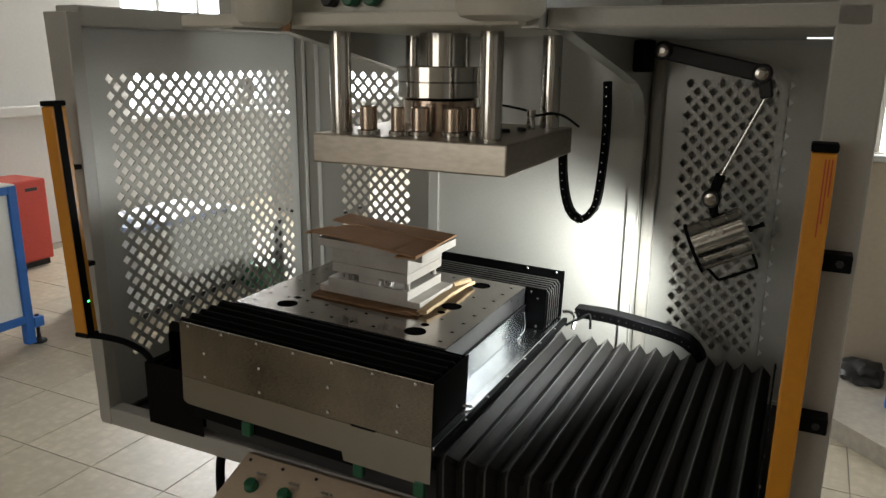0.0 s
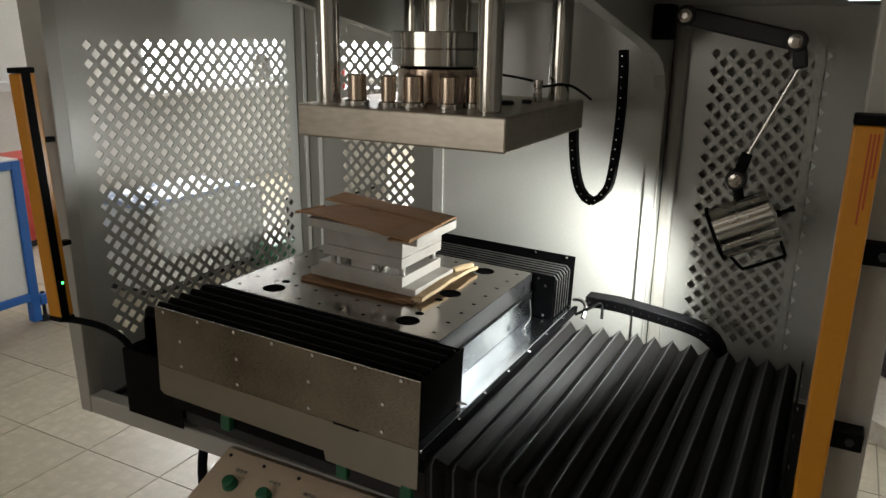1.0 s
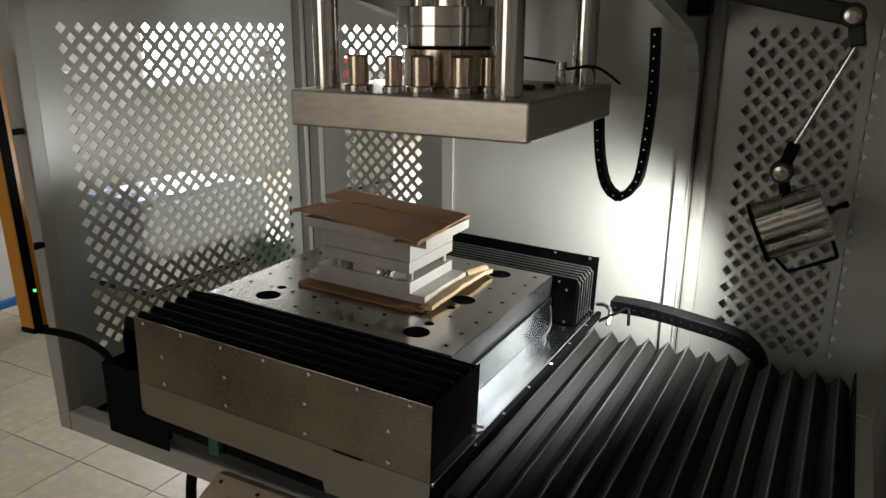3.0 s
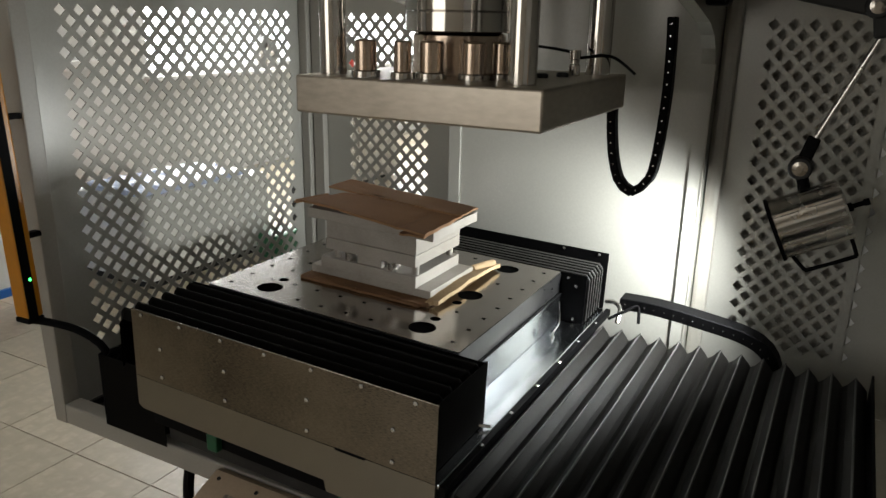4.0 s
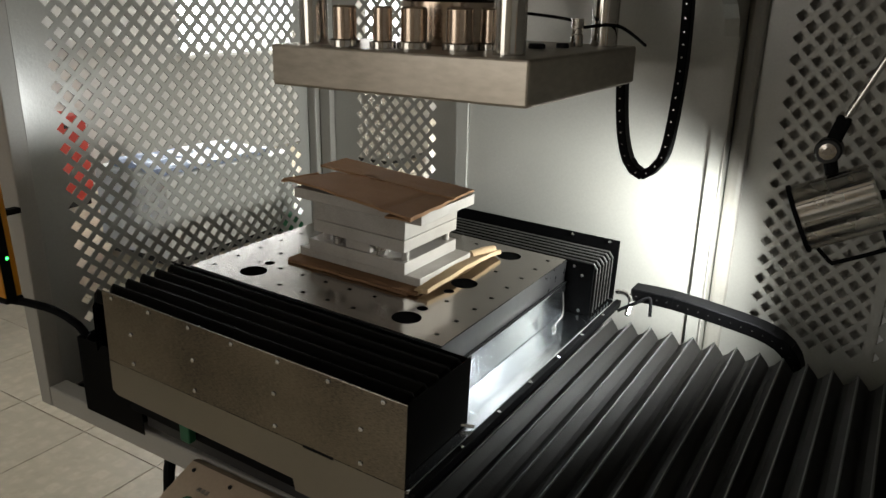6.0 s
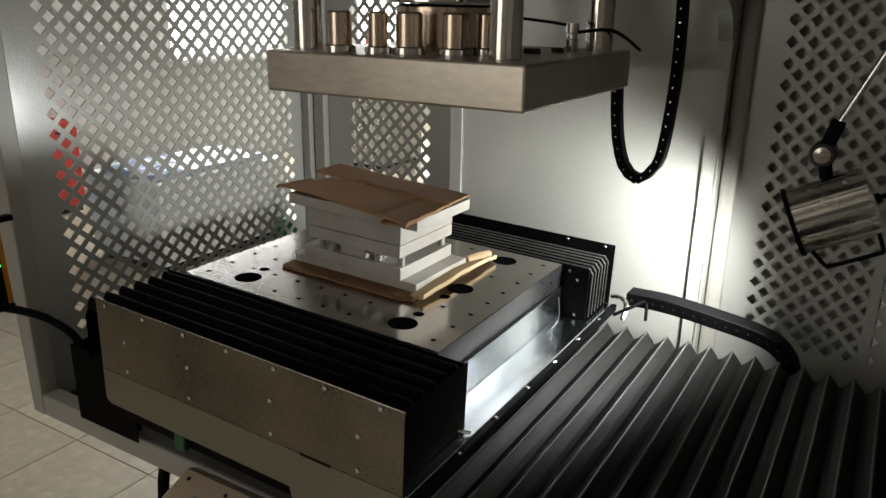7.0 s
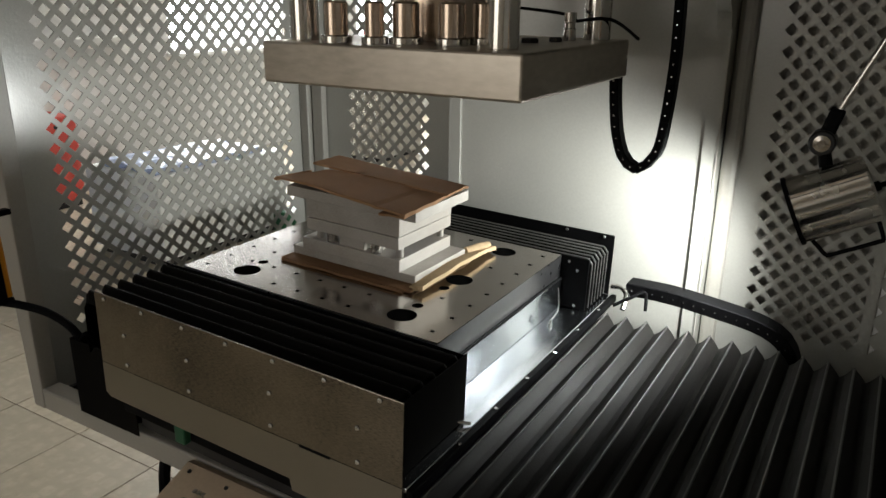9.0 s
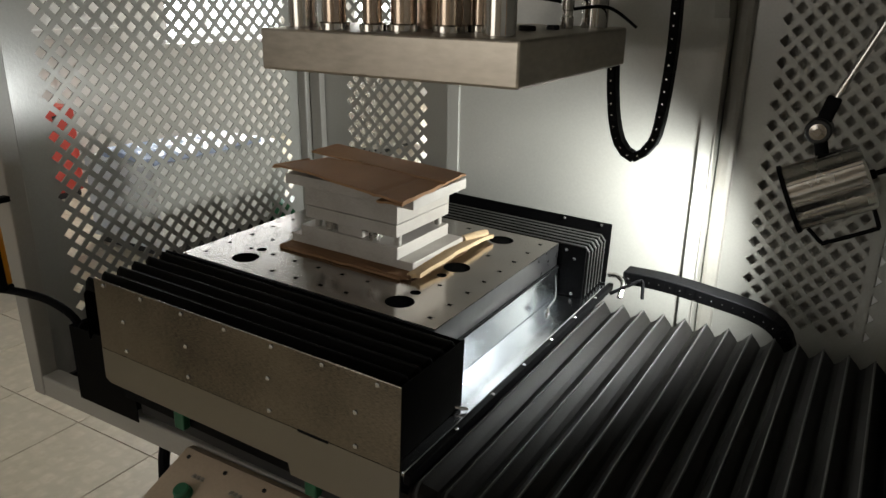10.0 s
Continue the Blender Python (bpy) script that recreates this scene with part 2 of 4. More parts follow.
def prism(outline, axis, lo, hi):
    """A flat outline pushed along an axis (0 x, 1 y, 2 z); outline in the other two."""
    bm = bmesh.new()

    def at(u, v, w):
        return [(w, u, v), (u, w, v), (u, v, w)][axis]
    a = [bm.verts.new(at(u, v, lo)) for u, v in outline]
    b = [bm.verts.new(at(u, v, hi)) for u, v in outline]
    n = len(outline)
    bm.faces.new(a), bm.faces.new(list(reversed(b)))
    for i in range(n):
        bm.faces.new((a[i], b[i], b[(i + 1) % n], a[(i + 1) % n]))
    return bm


def perforated(u0, u1, v0, v1, mu0, mv0, cols, rows, pu, pv, hole, thick, place):
    """A sheet u0..u1 by v0..v1 with staggered diamond holes: full rows of cols holes from (mu0, mv0), and rows between them.
    place(u, v, w) lays it into the world."""
    verts, faces, index = [], [], {}

    def vert(u, v, w):
        key = (round(u, 5), round(v, 5), w)
        if key not in index:
            index[key] = len(verts)
            verts.append(place(u, v, w))
        return index[key]

    def both(loop):
        faces.append([vert(u, v, 0.0) for u, v in loop])
        faces.append([vert(u, v, thick) for u, v in reversed(loop)])
    a, b = pu / 2, pv / 2
    ha, hb = a * hole, b * hole
    centres = [(mu0 + i * pu, mv0 + j * pv) for j in range(rows) for i in range(cols)]
    centres += [(mu0 + (i + 0.5) * pu, mv0 + (j + 0.5) * pv) for j in range(rows - 1) for i in range(cols - 1)]
    for cu, cv in centres:
        big = [(cu + a, cv), (cu, cv + b), (cu - a, cv), (cu, cv - b)]
        small = [(cu + ha, cv), (cu, cv + hb), (cu - ha, cv), (cu, cv - hb)]
        for k in range(4):
            n = (k + 1) % 4
            both([big[k], big[n], small[n], small[k]])
            faces.append([vert(*small[k], 0.0), vert(*small[n], 0.0), vert(*small[n], thick), vert(*small[k], thick)])
    ua, ub, va, vb = mu0 - a, mu0 + (cols - 1) * pu + a, mv0 - b, mv0 + (rows - 1) * pv + b
    for i in range(cols - 1):
        u = mu0 + (i + 0.5) * pu
        both([(u - a, va), (u + a, va), (u, va + b)])
        both([(u - a, vb), (u, vb - b), (u + a, vb)])
    for j in range(rows - 1):
        v = mv0 + (j + 0.5) * pv
        both([(ua, v - b), (ua + a, v), (ua, v + b)])
        both([(ub, v - b), (ub, v + b), (ub - a, v)])
    for u, s in ((ua, 1), (ub, -1)):
        for v, q in ((va, 1), (vb, -1)):
            both([(u, v), (u + s * a, v), (u, v + q * b)])
    both([(u0, v0), (u1, v0), (u1, va), (u0, va)])
    both([(u0, vb), (u1, vb), (u1, v1), (u0, v1)])
    both([(u0, va), (ua, va), (ua, vb), (u0, vb)])
    both([(ub, va), (u1, va), (u1, vb), (ub, vb)])
    for (p, q) in (((u0, v0), (u1, v0)), ((u1, v0), (u1, v1)), ((u1, v1), (u0, v1)), ((u0, v1), (u0, v0))):
        faces.append([vert(*p, 0.0), vert(*q, 0.0), vert(*q, thick), vert(*p, thick)])
    me = bpy.data.meshes.new("sheet")
    me.from_pydata(verts, [], faces)
    bm = bmesh.new()
    bm.from_mesh(me)
    return bm


def screw_mesh(name, r=0.004, h=0.003, axis=(0, -1, 0), mat=SCREW):
    bm = turned((0, 0, 0), [(r, 0), (r, h * 0.5), (r * 0.6, h)], 10, axis)
    me = bpy.data.meshes.new(name)
    bmesh.ops.recalc_face_normals(bm, faces=bm.faces)
    bm.to_mesh(me)
    bm.free()
    me.materials.append(mat)
    return me


SCREW_FRONT = screw_mesh("screw")
SCREW_UP = screw_mesh("screw", axis=(0, 0, 1))
SCREW_SIDE = screw_mesh("screw", axis=(1, 0, 0))

# ---------------------------------------------------------------- the room
XL, XR, YN, YF, ZC = -4.2, 4.2, -4.5, 9.6, 4.0


def wall_with_windows(name, axis, at, thick, lo, hi, windows, label, mat=WALL):
    """A wall along y (axis 0) or x (axis 1) with window openings (from, to, sill, head)."""
    w = thing(name, (0, 0, 0), label, "wall", kind="structure")
    bm = bmesh.new()

    def slab(u0, u1, z0, z1):
        if axis == 0:
            add_box(bm, min(at, at + thick), max(at, at + thick), u0, u1, z0, z1)
        else:
            add_box(bm, u0, u1, min(at, at + thick), max(at, at + thick), z0, z1)
    u = lo
    for a, b, z0, z1 in windows:
        slab(u, a, 0, ZC)
        slab(a, b, 0, z0)
        slab(a, b, z1, ZC)
        u = b
    slab(u, hi, 0, ZC)
    part("plaster", bm, mat, w)
    return w


LEFT_WINDOWS = [(3.95, 6.15, 1.03, 3.7), (6.75, 9.2, 1.0, 3.7)]
wall_with_windows("wall_west", 0, XL, -0.24, YN, YF, LEFT_WINDOWS, "white plastered workshop wall with bright windows")
# the south wall is unseen: brown for warm reflections in the steel, opening added for the fill
wall_with_windows("wall_south", 1, YN, -0.24, XL, XR, [(-1.8, 0.6, 1.1, 2.7)], "unseen brown wall with an added window opening", BROWNWALL)
wall_with_windows("wall_east", 0, XR, 0.24, YN, YF, [], "beige plastered workshop wall")
wall_with_windows("wall_north", 1, YF, 0.24, XL, XR, [], "white plastered far workshop wall")
part("ceiling", box(XL - 0.24, XR + 0.24, YN - 0.24, YF + 0.24, ZC, ZC + 0.2), WALL)
tagged(bpy.data.objects["ceiling"], "plain white workshop ceiling", "ceiling", kind="structure")

count = 0
for a, b, z0, z1 in LEFT_WINDOWS:
    count += 1
    w = thing("window_%d" % count, (XL - 0.1, (a + b) / 2, z0), "white-framed workshop window full of bright daylight", "window", kind="structure")
    bm = bmesh.new()
    for u in (a, b - 0.06):
        add_box(bm, XL - 0.16, XL - 0.10, u, u + 0.06, z0, z1, 0.004)
    for z in (z0, z1 - 0.06):
        add_box(bm, XL - 0.158, XL - 0.102, a + 0.06, b - 0.06, z, z + 0.06, 0.004)
    part("window_frame", bm, WINFRAME, w)
    n = 4
    for k in range(1, n):
        u = a + (b - a) * k / n
        part("mullion", box(XL - 0.155, XL - 0.105, u - 0.025, u + 0.025, z0 + 0.06, z1 - 0.06, 0.004), WINFRAME, w)
    part("window_sill", box(XL - 0.09, XL + 0.09, a - 0.05, b + 0.05, z0 - 0.04, z0 - 0.003, 0.006), WINFRAME, w)
    part("backdrop", box(XL - 0.45, XL - 0.44, a - 0.3, b + 0.3, z0 - 0.3, z1 + 0.3), DAYGLOW)
    tagged(scene.collection.objects[-1], "bright overcast daylight outside the window", "daylight", kind="structure")

# ledge along the west wall
part("ledge", box(XL, XL + 0.10, 1.6, 3.4, 1.12, 1.20, 0.01), WALL)
tagged(scene.collection.objects[-1], "pale plastered ledge on the workshop wall", "ledge", kind="structure")

floor = part("floor", box(XL - 0.24, XR + 0.24, YN - 0.24, YF + 0.24, -0.12, -0.004), GROUT)
tagged(floor, "beige tiled workshop floor with dark joints and grime", "floor", kind="structure")

# ---------------------------------------------------------------- machine enclosure
BACK = 0.985      # rear sheet
cab = thing("hydraulic_press", (0.85, 0.5, 0.0), "grey hydraulic press in an enclosure of diamond perforated panels", "press machine")
part("side_panel", perforated(0.0, BACK, 0.664, 1.74, 0.140, 0.818, 17, 18, 0.0469, 0.0450, 0.62, -0.003,
     lambda u, v, w: (w, u, v)), PAINT, cab, "grey hammered side panel with diamond holes")
part("rear_panel", perforated(0.0, 0.57, 0.664, 1.74, 0.170, 0.814, 7, 18, 0.0432, 0.0450, 0.62, 0.003,
     lambda u, v, w: (u, BACK + w, v)), PAINT, cab, "narrow rear panel with diamond holes")
part("rear_panel", perforated(1.25, 1.73, 0.664, 1.74, 1.3525, 0.806, 7, 18, 0.0432, 0.0456, 0.62, 0.003,
     lambda u, v, w: (u, BACK + w, v)), PAINT, cab, "wide rear panel with diamond holes")
part("rear_cabinet", box(1.22, 1.78, 1.03, 1.5, 0.0, 2.2, 0.01), FRAME, cab, "rear cabinet behind the panel")
part("joint_strip", box(1.588, 1.6105, BACK - 0.0035, BACK - 0.0005, 0.68, 1.70), PAINT, cab)
# white instead of grey: the light caught by this strip is put in its colour
part("backing_strip", box(1.6135, 1.72, BACK + 0.0035, BACK + 0.009, 0.66, 1.72), WHITEBOARD, cab, "edge strip behind the last holes, whitened to look lit")
bm = prism([(0.014, 0.664), (0.0535, 0.664), (0.0545, 1.745), (-0.028, 1.745)], 1, -0.012, 0.028)
bmesh.ops.bevel(bm, geom=bm.edges[:], offset=0.003, segments=2, affect="EDGES", profile=0.5)
part("front_post", bm, FRAME, cab)
part("front_post", box(1.69, 1.765, -0.012, 0.03, 0.64, 1.745, 0.004), FRAME, cab)
part("top_rail", box(-0.034, 0.045, 0.028, BACK, 1.712, 1.762, 0.004), FRAME, cab)
part("bottom_rail", box(0.0545, 1.69, -0.012, 0.03, 0.665, 0.715, 0.004), FRAME, cab)
part("side_panel", box(1.735, 1.738, 0.03, BACK, 0.64, 1.74), PAINT, cab, "plain grey side panel")
bm = bmesh.new()
add_box(bm, 0.002, 0.032, BACK - 0.045, BACK - 0.002, 0.66, 1.705, 0.004)
part("corner_post", bm, FRAME, cab)
part("corner_post", box(0.036, 0.075, BACK - 0.028, BACK - 0.003, 0.66, 1.705, 0.003), FRAME, cab)
part("base_tray", box(0.0005, 1.69, 0.03, BACK - 0.0005, 0.642, 0.65), DARKIRON, cab, "dark tray below the cross slide")
part("canopy", box(1.2475, 1.74, -0.012, BACK, 1.700, 1.735, 0.004), FRAME, cab)
part("light_slot", box(1.645, 1.70, 0.60, 0.606, 1.6962, 1.6985), SLOTGLOW, cab, "slot with daylight coming through")

part("tray_lip", box(0.0005, 0.012, 0.03, BACK - 0.0505, 0.6502, 0.664), DARKIRON, cab)
part("pedestal", box(0.45, 1.55, 0.25, 0.95, 0.0, 0.6415, 0.01), DARKIRON, cab, "dark iron pedestal")

# C-shaped press frame: two thick side plates with a sheet between them
throat = [(0.90, 0.66), (0.90, 1.49), (0.885, 1.525), (0.85, 1.555), (0.78, 1.583), (0.62, 1.615), (0.14, 1.70), (-0.05, 1.70), (-0.05, 2.3), (1.35, 2.3), (1.35, 0.66)]
part("side_plate", prism(throat, 0, 0.558, 0.592), PAINT, cab)
part("side_plate", prism(throat, 0, 1.216, 1.246), PAINT, cab)
part("column_sheet", box(0.5935, 1.2145, 0.908, 0.913, 0.66, 2.3), PAINT, cab, "plain grey column sheet")
part("column_post", box(1.2475, 1.286, 0.958, BACK - 0.001, 0.66, 1.66, 0.012), FRAME, cab)
part("weld_bead", tube([(1.2475, 0.8995, 0.67), (1.2477, 0.8993, 1.1), (1.2475, 0.8995, 1.49)], 0.0022, 6), FRAME, cab)
part("housing", box(0.5935, 1.2145, -0.06, 0.906, 1.706, 2.3, 0.01), CREAM, cab)
part("front_beam", box(0.50, 1.23, -0.10, -0.062, 1.703, 1.728, 0.004), CREAM, cab)
part("cover", turned((1.205, -0.12, 1.709), [(0.045, 0), (0.066, 0.006), (0.072, 0.016), (0.072, 0.2)], 32), CREAM, cab, smooth=True)
part("cover", turned((0.745, -0.14, 1.700), [(0.030, 0), (0.046, 0.008), (0.052, 0.02), (0.052, 0.2)], 32), CREAM, cab, smooth=True)
part("cable_gland", turned((0.775, -0.115, 1.694), [(0.008, 0), (0.010, 0.004), (0.010, 0.02)], 16), CARD, cab, smooth=True)
for k in range(3):
    part("push_button", turned((0.845 + 0.046 * k, -0.062, 1.752), [(0.014, 0), (0.014, 0.02), (0.011, 0.024)], 20, (0, -1, 0)), (DARKIRON, GREEN, GREEN)[k], cab, smooth=True)

# ---------------------------------------------------------------- press ram and plate
ram = thing("press_ram", (0.89, 0.335, 1.412), "steel press plate on four polished guide rods", "press ram")
part("plate", box(0.654, 1.130, 0.124, 0.582, 1.412, 1.479, 0.004), PRESS, ram, "worn ground steel plate")
for x, y in ((0.695, 0.185), (0.708, 0.52), (1.067, 0.185), (1.088, 0.52)):
    part("guide_rod", rod((x, y, 1.479), (x, y, 1.702), 0.0245, seg=40), CHROME, ram, smooth=True)
part("piston", rod((0.882, 0.345, 1.628), (0.882, 0.345, 1.702), 0.060, seg=48), CHROME, ram, smooth=True)
part("flange", turned((0.870, 0.345, 1.5925), [(0.100, 0), (0.102, 0.002), (0.102, 0.033), (0.100, 0.035)], 56), CHROME, ram, smooth=True)
part("flange", turned((0.870, 0.345, 1.5560), [(0.100, 0), (0.102, 0.002), (0.102, 0.034), (0.100, 0.036)], 56), CHROME, ram, smooth=True)
part("hub", turned((0.870, 0.345, 1.480), [(0.088, 0), (0.088, 0.070), (0.08, 0.075)], 56), COPPER, ram, smooth=True)
for x, y, r in ((0.785, 0.157, 0.019), (0.858, 0.160, 0.015), (0.900, 0.185, 0.021), (0.972, 0.203, 0.021), (1.003, 0.248, 0.018)):
    b = part("bolt_sleeve", turned((x, y, 1.479), [(r, 0.012), (r, 0.061), (r - 0.003, 0.064)], 32), COPPER, ram, smooth=True)
    part("washer", turned((x, y, 1.4795), [(r + 0.006, 0), (r + 0.006, 0.010), (r + 0.003, 0.012)], 32), CHROME, b, smooth=True)
for x, y, r in ((1.03, 0.36, 0.016), (1.055, 0.41, 0.012)):
    part("bolt_head", turned((x, y, 1.479), [(r, 0), (r, 0.006), (r - 0.002, 0.008)], 6), DARKIRON, ram)
fit = part("hose_fitting", turned((1.062, 0.455, 1.479), [(0.011, 0), (0.011, 0.02), (0.009, 0.022), (0.009, 0.03), (0.011, 0.032), (0.011, 0.048)], 20), CHROME, ram, smooth=True)
part("cable", tube([(1.062, 0.455, 1.522), (1.0, 0.5, 1.527), (0.9, 0.56, 1.532)], 0.003), PLASTIC, ram, smooth=True)
part("cable", tube([(1.068, 0.465, 1.512), (1.12, 0.50, 1.515), (1.145, 0.585, 1.480)], 0.003), PLASTIC, ram, smooth=True)

# ---------------------------------------------------------------- cross slide
slide = thing("cross_slide", (0.73, 0.35, 0.65), "steel cross slide with a brushed front panel and bright tray", "machine slide")
X0, X1, YS = 0.402, 1.066, -0.08      # ends and front of the slide
fp = part("front_panel", box(X0, X1, YS, YS + 0.003, 0.8885, 1.027, 0.0008), STEEL, slide, "brushed stainless front panel with screws")
ap = part("apron", prism([(X0, 0.8880), (X0, 0.826), (X0 + 0.012, 0.818), (X0 + 0.45, 0.818), (X0 + 0.455, 0.797), (X1 - 0.035, 0.797), (X1 - 0.035, 0.803), (X1, 0.803), (X1, 0.8880)], 1, YS, YS + 0.003), APRON, slide, "polished lower apron sheet, paler for the reflected floor")
for k in range(7):
    shared("screw", SCREW_FRONT, fp, (X1 - 0.040 - 0.0995 * k, YS, 1.0185))
for x in (0.474, 0.633, 0.817, 0.987):
    for z in (0.960, 0.902):
        shared("screw", SCREW_FRONT, fp, (x, YS, z))
part("tray", box(X0, X1 + 0.006, YS + 0.004, 0.795, 0.880, 0.888, 0.002), TRAYSTEEL, slide, "bright galvanised tray")
part("body", box(X0 + 0.03, 0.998, YS + 0.02, 0.655, 0.8885, 0.9565, 0.001), TRAYSTEEL, slide)
# added black strip on the ledge, in place of the shadow line under the table
part("seal_strip", box(0.40, 0.9975, 0.132, 0.655, 0.9567, 0.9605), PLASTIC, slide)
part("tray_edge", box(X1 + 0.0065, X1 + 0.018, YS, 0.795, 0.872, 0.8885, 0.001), PLASTIC, slide)
for k in range(6):
    shared("screw", SCREW_UP, slide, (X1 + 0.0125, 0.06 + 0.125 * k, 0.8885))
part("stud", turned((1.020, 0.55, 0.8885), [(0.006, 0), (0.006, 0.004), (0.003, 0.005), (0.003, 0.012)], 12), SCREW, slide, smooth=True)
part("wire", tube([(1.020, 0.55, 0.899), (1.024, 0.58, 0.915), (1.012, 0.60, 0.955)], 0.0012, 6), SCREW, slide)
part("hook", tube([(1.046, 0.104, 0.896), (1.058, 0.108, 0.895), (1.068, 0.116, 0.893)], 0.003, 8), SCREW, slide)
part("seam_slot", box(0.875, 0.935, YS - 0.0006, YS + 0.0002, 0.8855, 0.8900), PLASTIC, slide)
part("carriage", box(X0 + 0.01, X1 - 0.01, -0.02, 0.78, 0.72, 0.80), DARKIRON, slide)
part("skirt", box(0.40, 0.86, -0.045, -0.042, 0.765, 0.835, 0.001), PLASTIC, slide, "black skirt below the apron")
for x, z in ((0.573, 0.783), (0.881, 0.770), (1.030, 0.770)):
    part("slide_block", box(x - 0.013, x + 0.013, -0.062, -0.046, z - 0.018, z + 0.018, 0.003), GREEN, slide, "green slide block")
way = thing("guide_rail", (0.85, 0.06, 0.65), "brown iron guide rail below the cross slide", "guide rail")
part("rail", box(0.32, 1.6, 0.035, 0.085, 0.6505, 0.719, 0.003), RUST, way)


def fold_mesh(name, w, pitch, depth, drop, axis, mat, rim, slope=0.8):
    """One bellows fold: a peaked sheet of width w with hanging sides, its crest at the origin."""
    bm = bmesh.new()
    prof = [(-pitch / 2, -depth), (-pitch * 0.30, -depth * 0.72), (-0.0022, -0.0016), (-0.0016, 0.0004), (0, 0.0012), (0.0016, 0.0004), (0.0022, -0.0016), (pitch * 0.36, -depth * 0.66), (pitch / 2, -depth)]
    rows = []
    for s, z in prof:
        inset = max(0, -z) * slope
        rows.append([(s, -w / 2 + inset, -drop), (s, -w / 2 + inset, z - 0.012), (s, -w / 2 + inset + 0.010, z), (s, 0.0, z), (s, w / 2 - inset - 0.010, z), (s, w / 2 - inset, z - 0.012), (s, w / 2 - inset, -drop)])
    grid = [[bm.verts.new(p if axis == 0 else (p[1], p[0], p[2])) for p in row] for row in rows]
    for a, b in zip(grid, grid[1:]):
        for k in range(len(a) - 1):
            bm.faces.new((a[k], a[k + 1], b[k + 1], b[k]))
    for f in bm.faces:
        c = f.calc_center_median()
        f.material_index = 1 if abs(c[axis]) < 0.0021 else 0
    bmesh.ops.solidify(bm, geom=bm.faces[:], thickness=0.0012)
    bmesh.ops.recalc_face_normals(bm, faces=bm.faces)
    me = bpy.data.meshes.new(name)
    bm.to_mesh(me)
    bm.free()
    me.materials.append(mat)
    me.materials.append(rim)
    return me


# bellows over the slide way, to the right of the slide
N = 13
P = 0.0455
bel = thing("bellows_cover", (1.34, 0.32, 0.65), "long black accordion bellows cover over the slide way", "bellows", "machine bellows")
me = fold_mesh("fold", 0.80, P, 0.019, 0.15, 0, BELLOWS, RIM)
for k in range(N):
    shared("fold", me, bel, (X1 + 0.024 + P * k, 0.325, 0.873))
part("end_plate", box(1.6645, 1.669, -0.07, 0.735, 0.66, 0.878, 0.001), PLASTIC, bel)
for k in range(7):
    shared("screw", SCREW_SIDE, bel, (1.669, 0.04 + 0.125 * k - 0.06, 0.868))
# short compressed bellows at the other end of the slide
lb = thing("bellows_cover", (0.31, 0.36, 0.65), "short compressed black bellows cover beside the slide", "bellows", "machine bellows")
part("end_plate", box(0.222, 0.227, -0.03, 0.74, 0.722, 0.890, 0.001), PLASTIC, lb)
part("front_cover", box(0.2275, X0 + 0.004, -0.030, -0.0275, 0.722, 0.890, 0.001), BLACK, lb)
N = 6
P = (X0 - 0.228) / N
me = fold_mesh("fold", 0.762, P, 0.02, 0.15, 0, BLACK, RIMDARK)
part("support", box(0.24, 0.40, 0.05, 0.70, 0.6505, 0.72, 0.002), PLASTIC, lb)
for k in range(N):
    shared("fold", me, lb, (0.228 + P * (k + 0.5), 0.355, 0.893))

# bellows in front of and behind the machine table
YP = 0.124
fb = thing("bellows_cover", (0.70, 0.0, 0.889), "black accordion bellows in front of the table", "bellows", "machine bellows")
N = 6
P = (YP - YS - 0.005) / N
me = fold_mesh("fold", 0.70, P, 0.016, 0.120, 1, BLACK, RIMDARK)
for k in range(N):
    shared("fold", me, fb, (0.698, YS + 0.004 + P * (k + 0.5), 1.011))
part("side_cover", box(1.0490, 1.0515, YS + 0.0035, YP, 0.8895, 1.012, 0.0008), BLACK, fb)
part("end_plate", box(0.345, 1.0485, YP, YP + 0.003, 0.8895, 1.007, 0.001), PLASTIC, fb)
for x in (0.42, 0.775, 1.02):
    shared("screw", SCREW_FRONT, fb, (x, YP, 0.998))
rb = thing("bellows_cover", (0.70, 0.72, 0.889), "black accordion bellows behind the table", "bellows", "machine bellows")
N = 6
P = (0.785 - 0.665) / N
me = fold_mesh("fold", 0.71, P, 0.022, 0.115, 1, BLACK, RIM, 0.9)
for k in range(N):
    shared("fold", me, rb, (0.703, 0.665 + P * (k + 0.5), 1.008))
part("end_plate", box(0.972, 1.0555, 0.658, 0.661, 0.8885, 1.010, 0.001), PLASTIC, rb)
for x, z in ((1.010, 0.998), (1.030, 0.980), (1.030, 0.897)):
    shared("screw", SCREW_FRONT, rb, (x, 0.658, z))
part("end_plate", box(0.345, 1.066, 0.786, 0.789, 0.8885, 1.034, 0.001), PLASTIC, rb)
for x in (0.95, 1.042):
    shared("screw", SCREW_FRONT, rb, (x, 0.786, 1.027))

# ---------------------------------------------------------------- machine table
PX0, PX1, PY0, PY1 = 0.392, 0.9925, YP + 0.004, 0.652
ZT = 1.011        # top of the table
table = thing("machine_table", (0.69, 0.39, 0.961), "ground steel machine table drilled with rows of holes", "machine table")


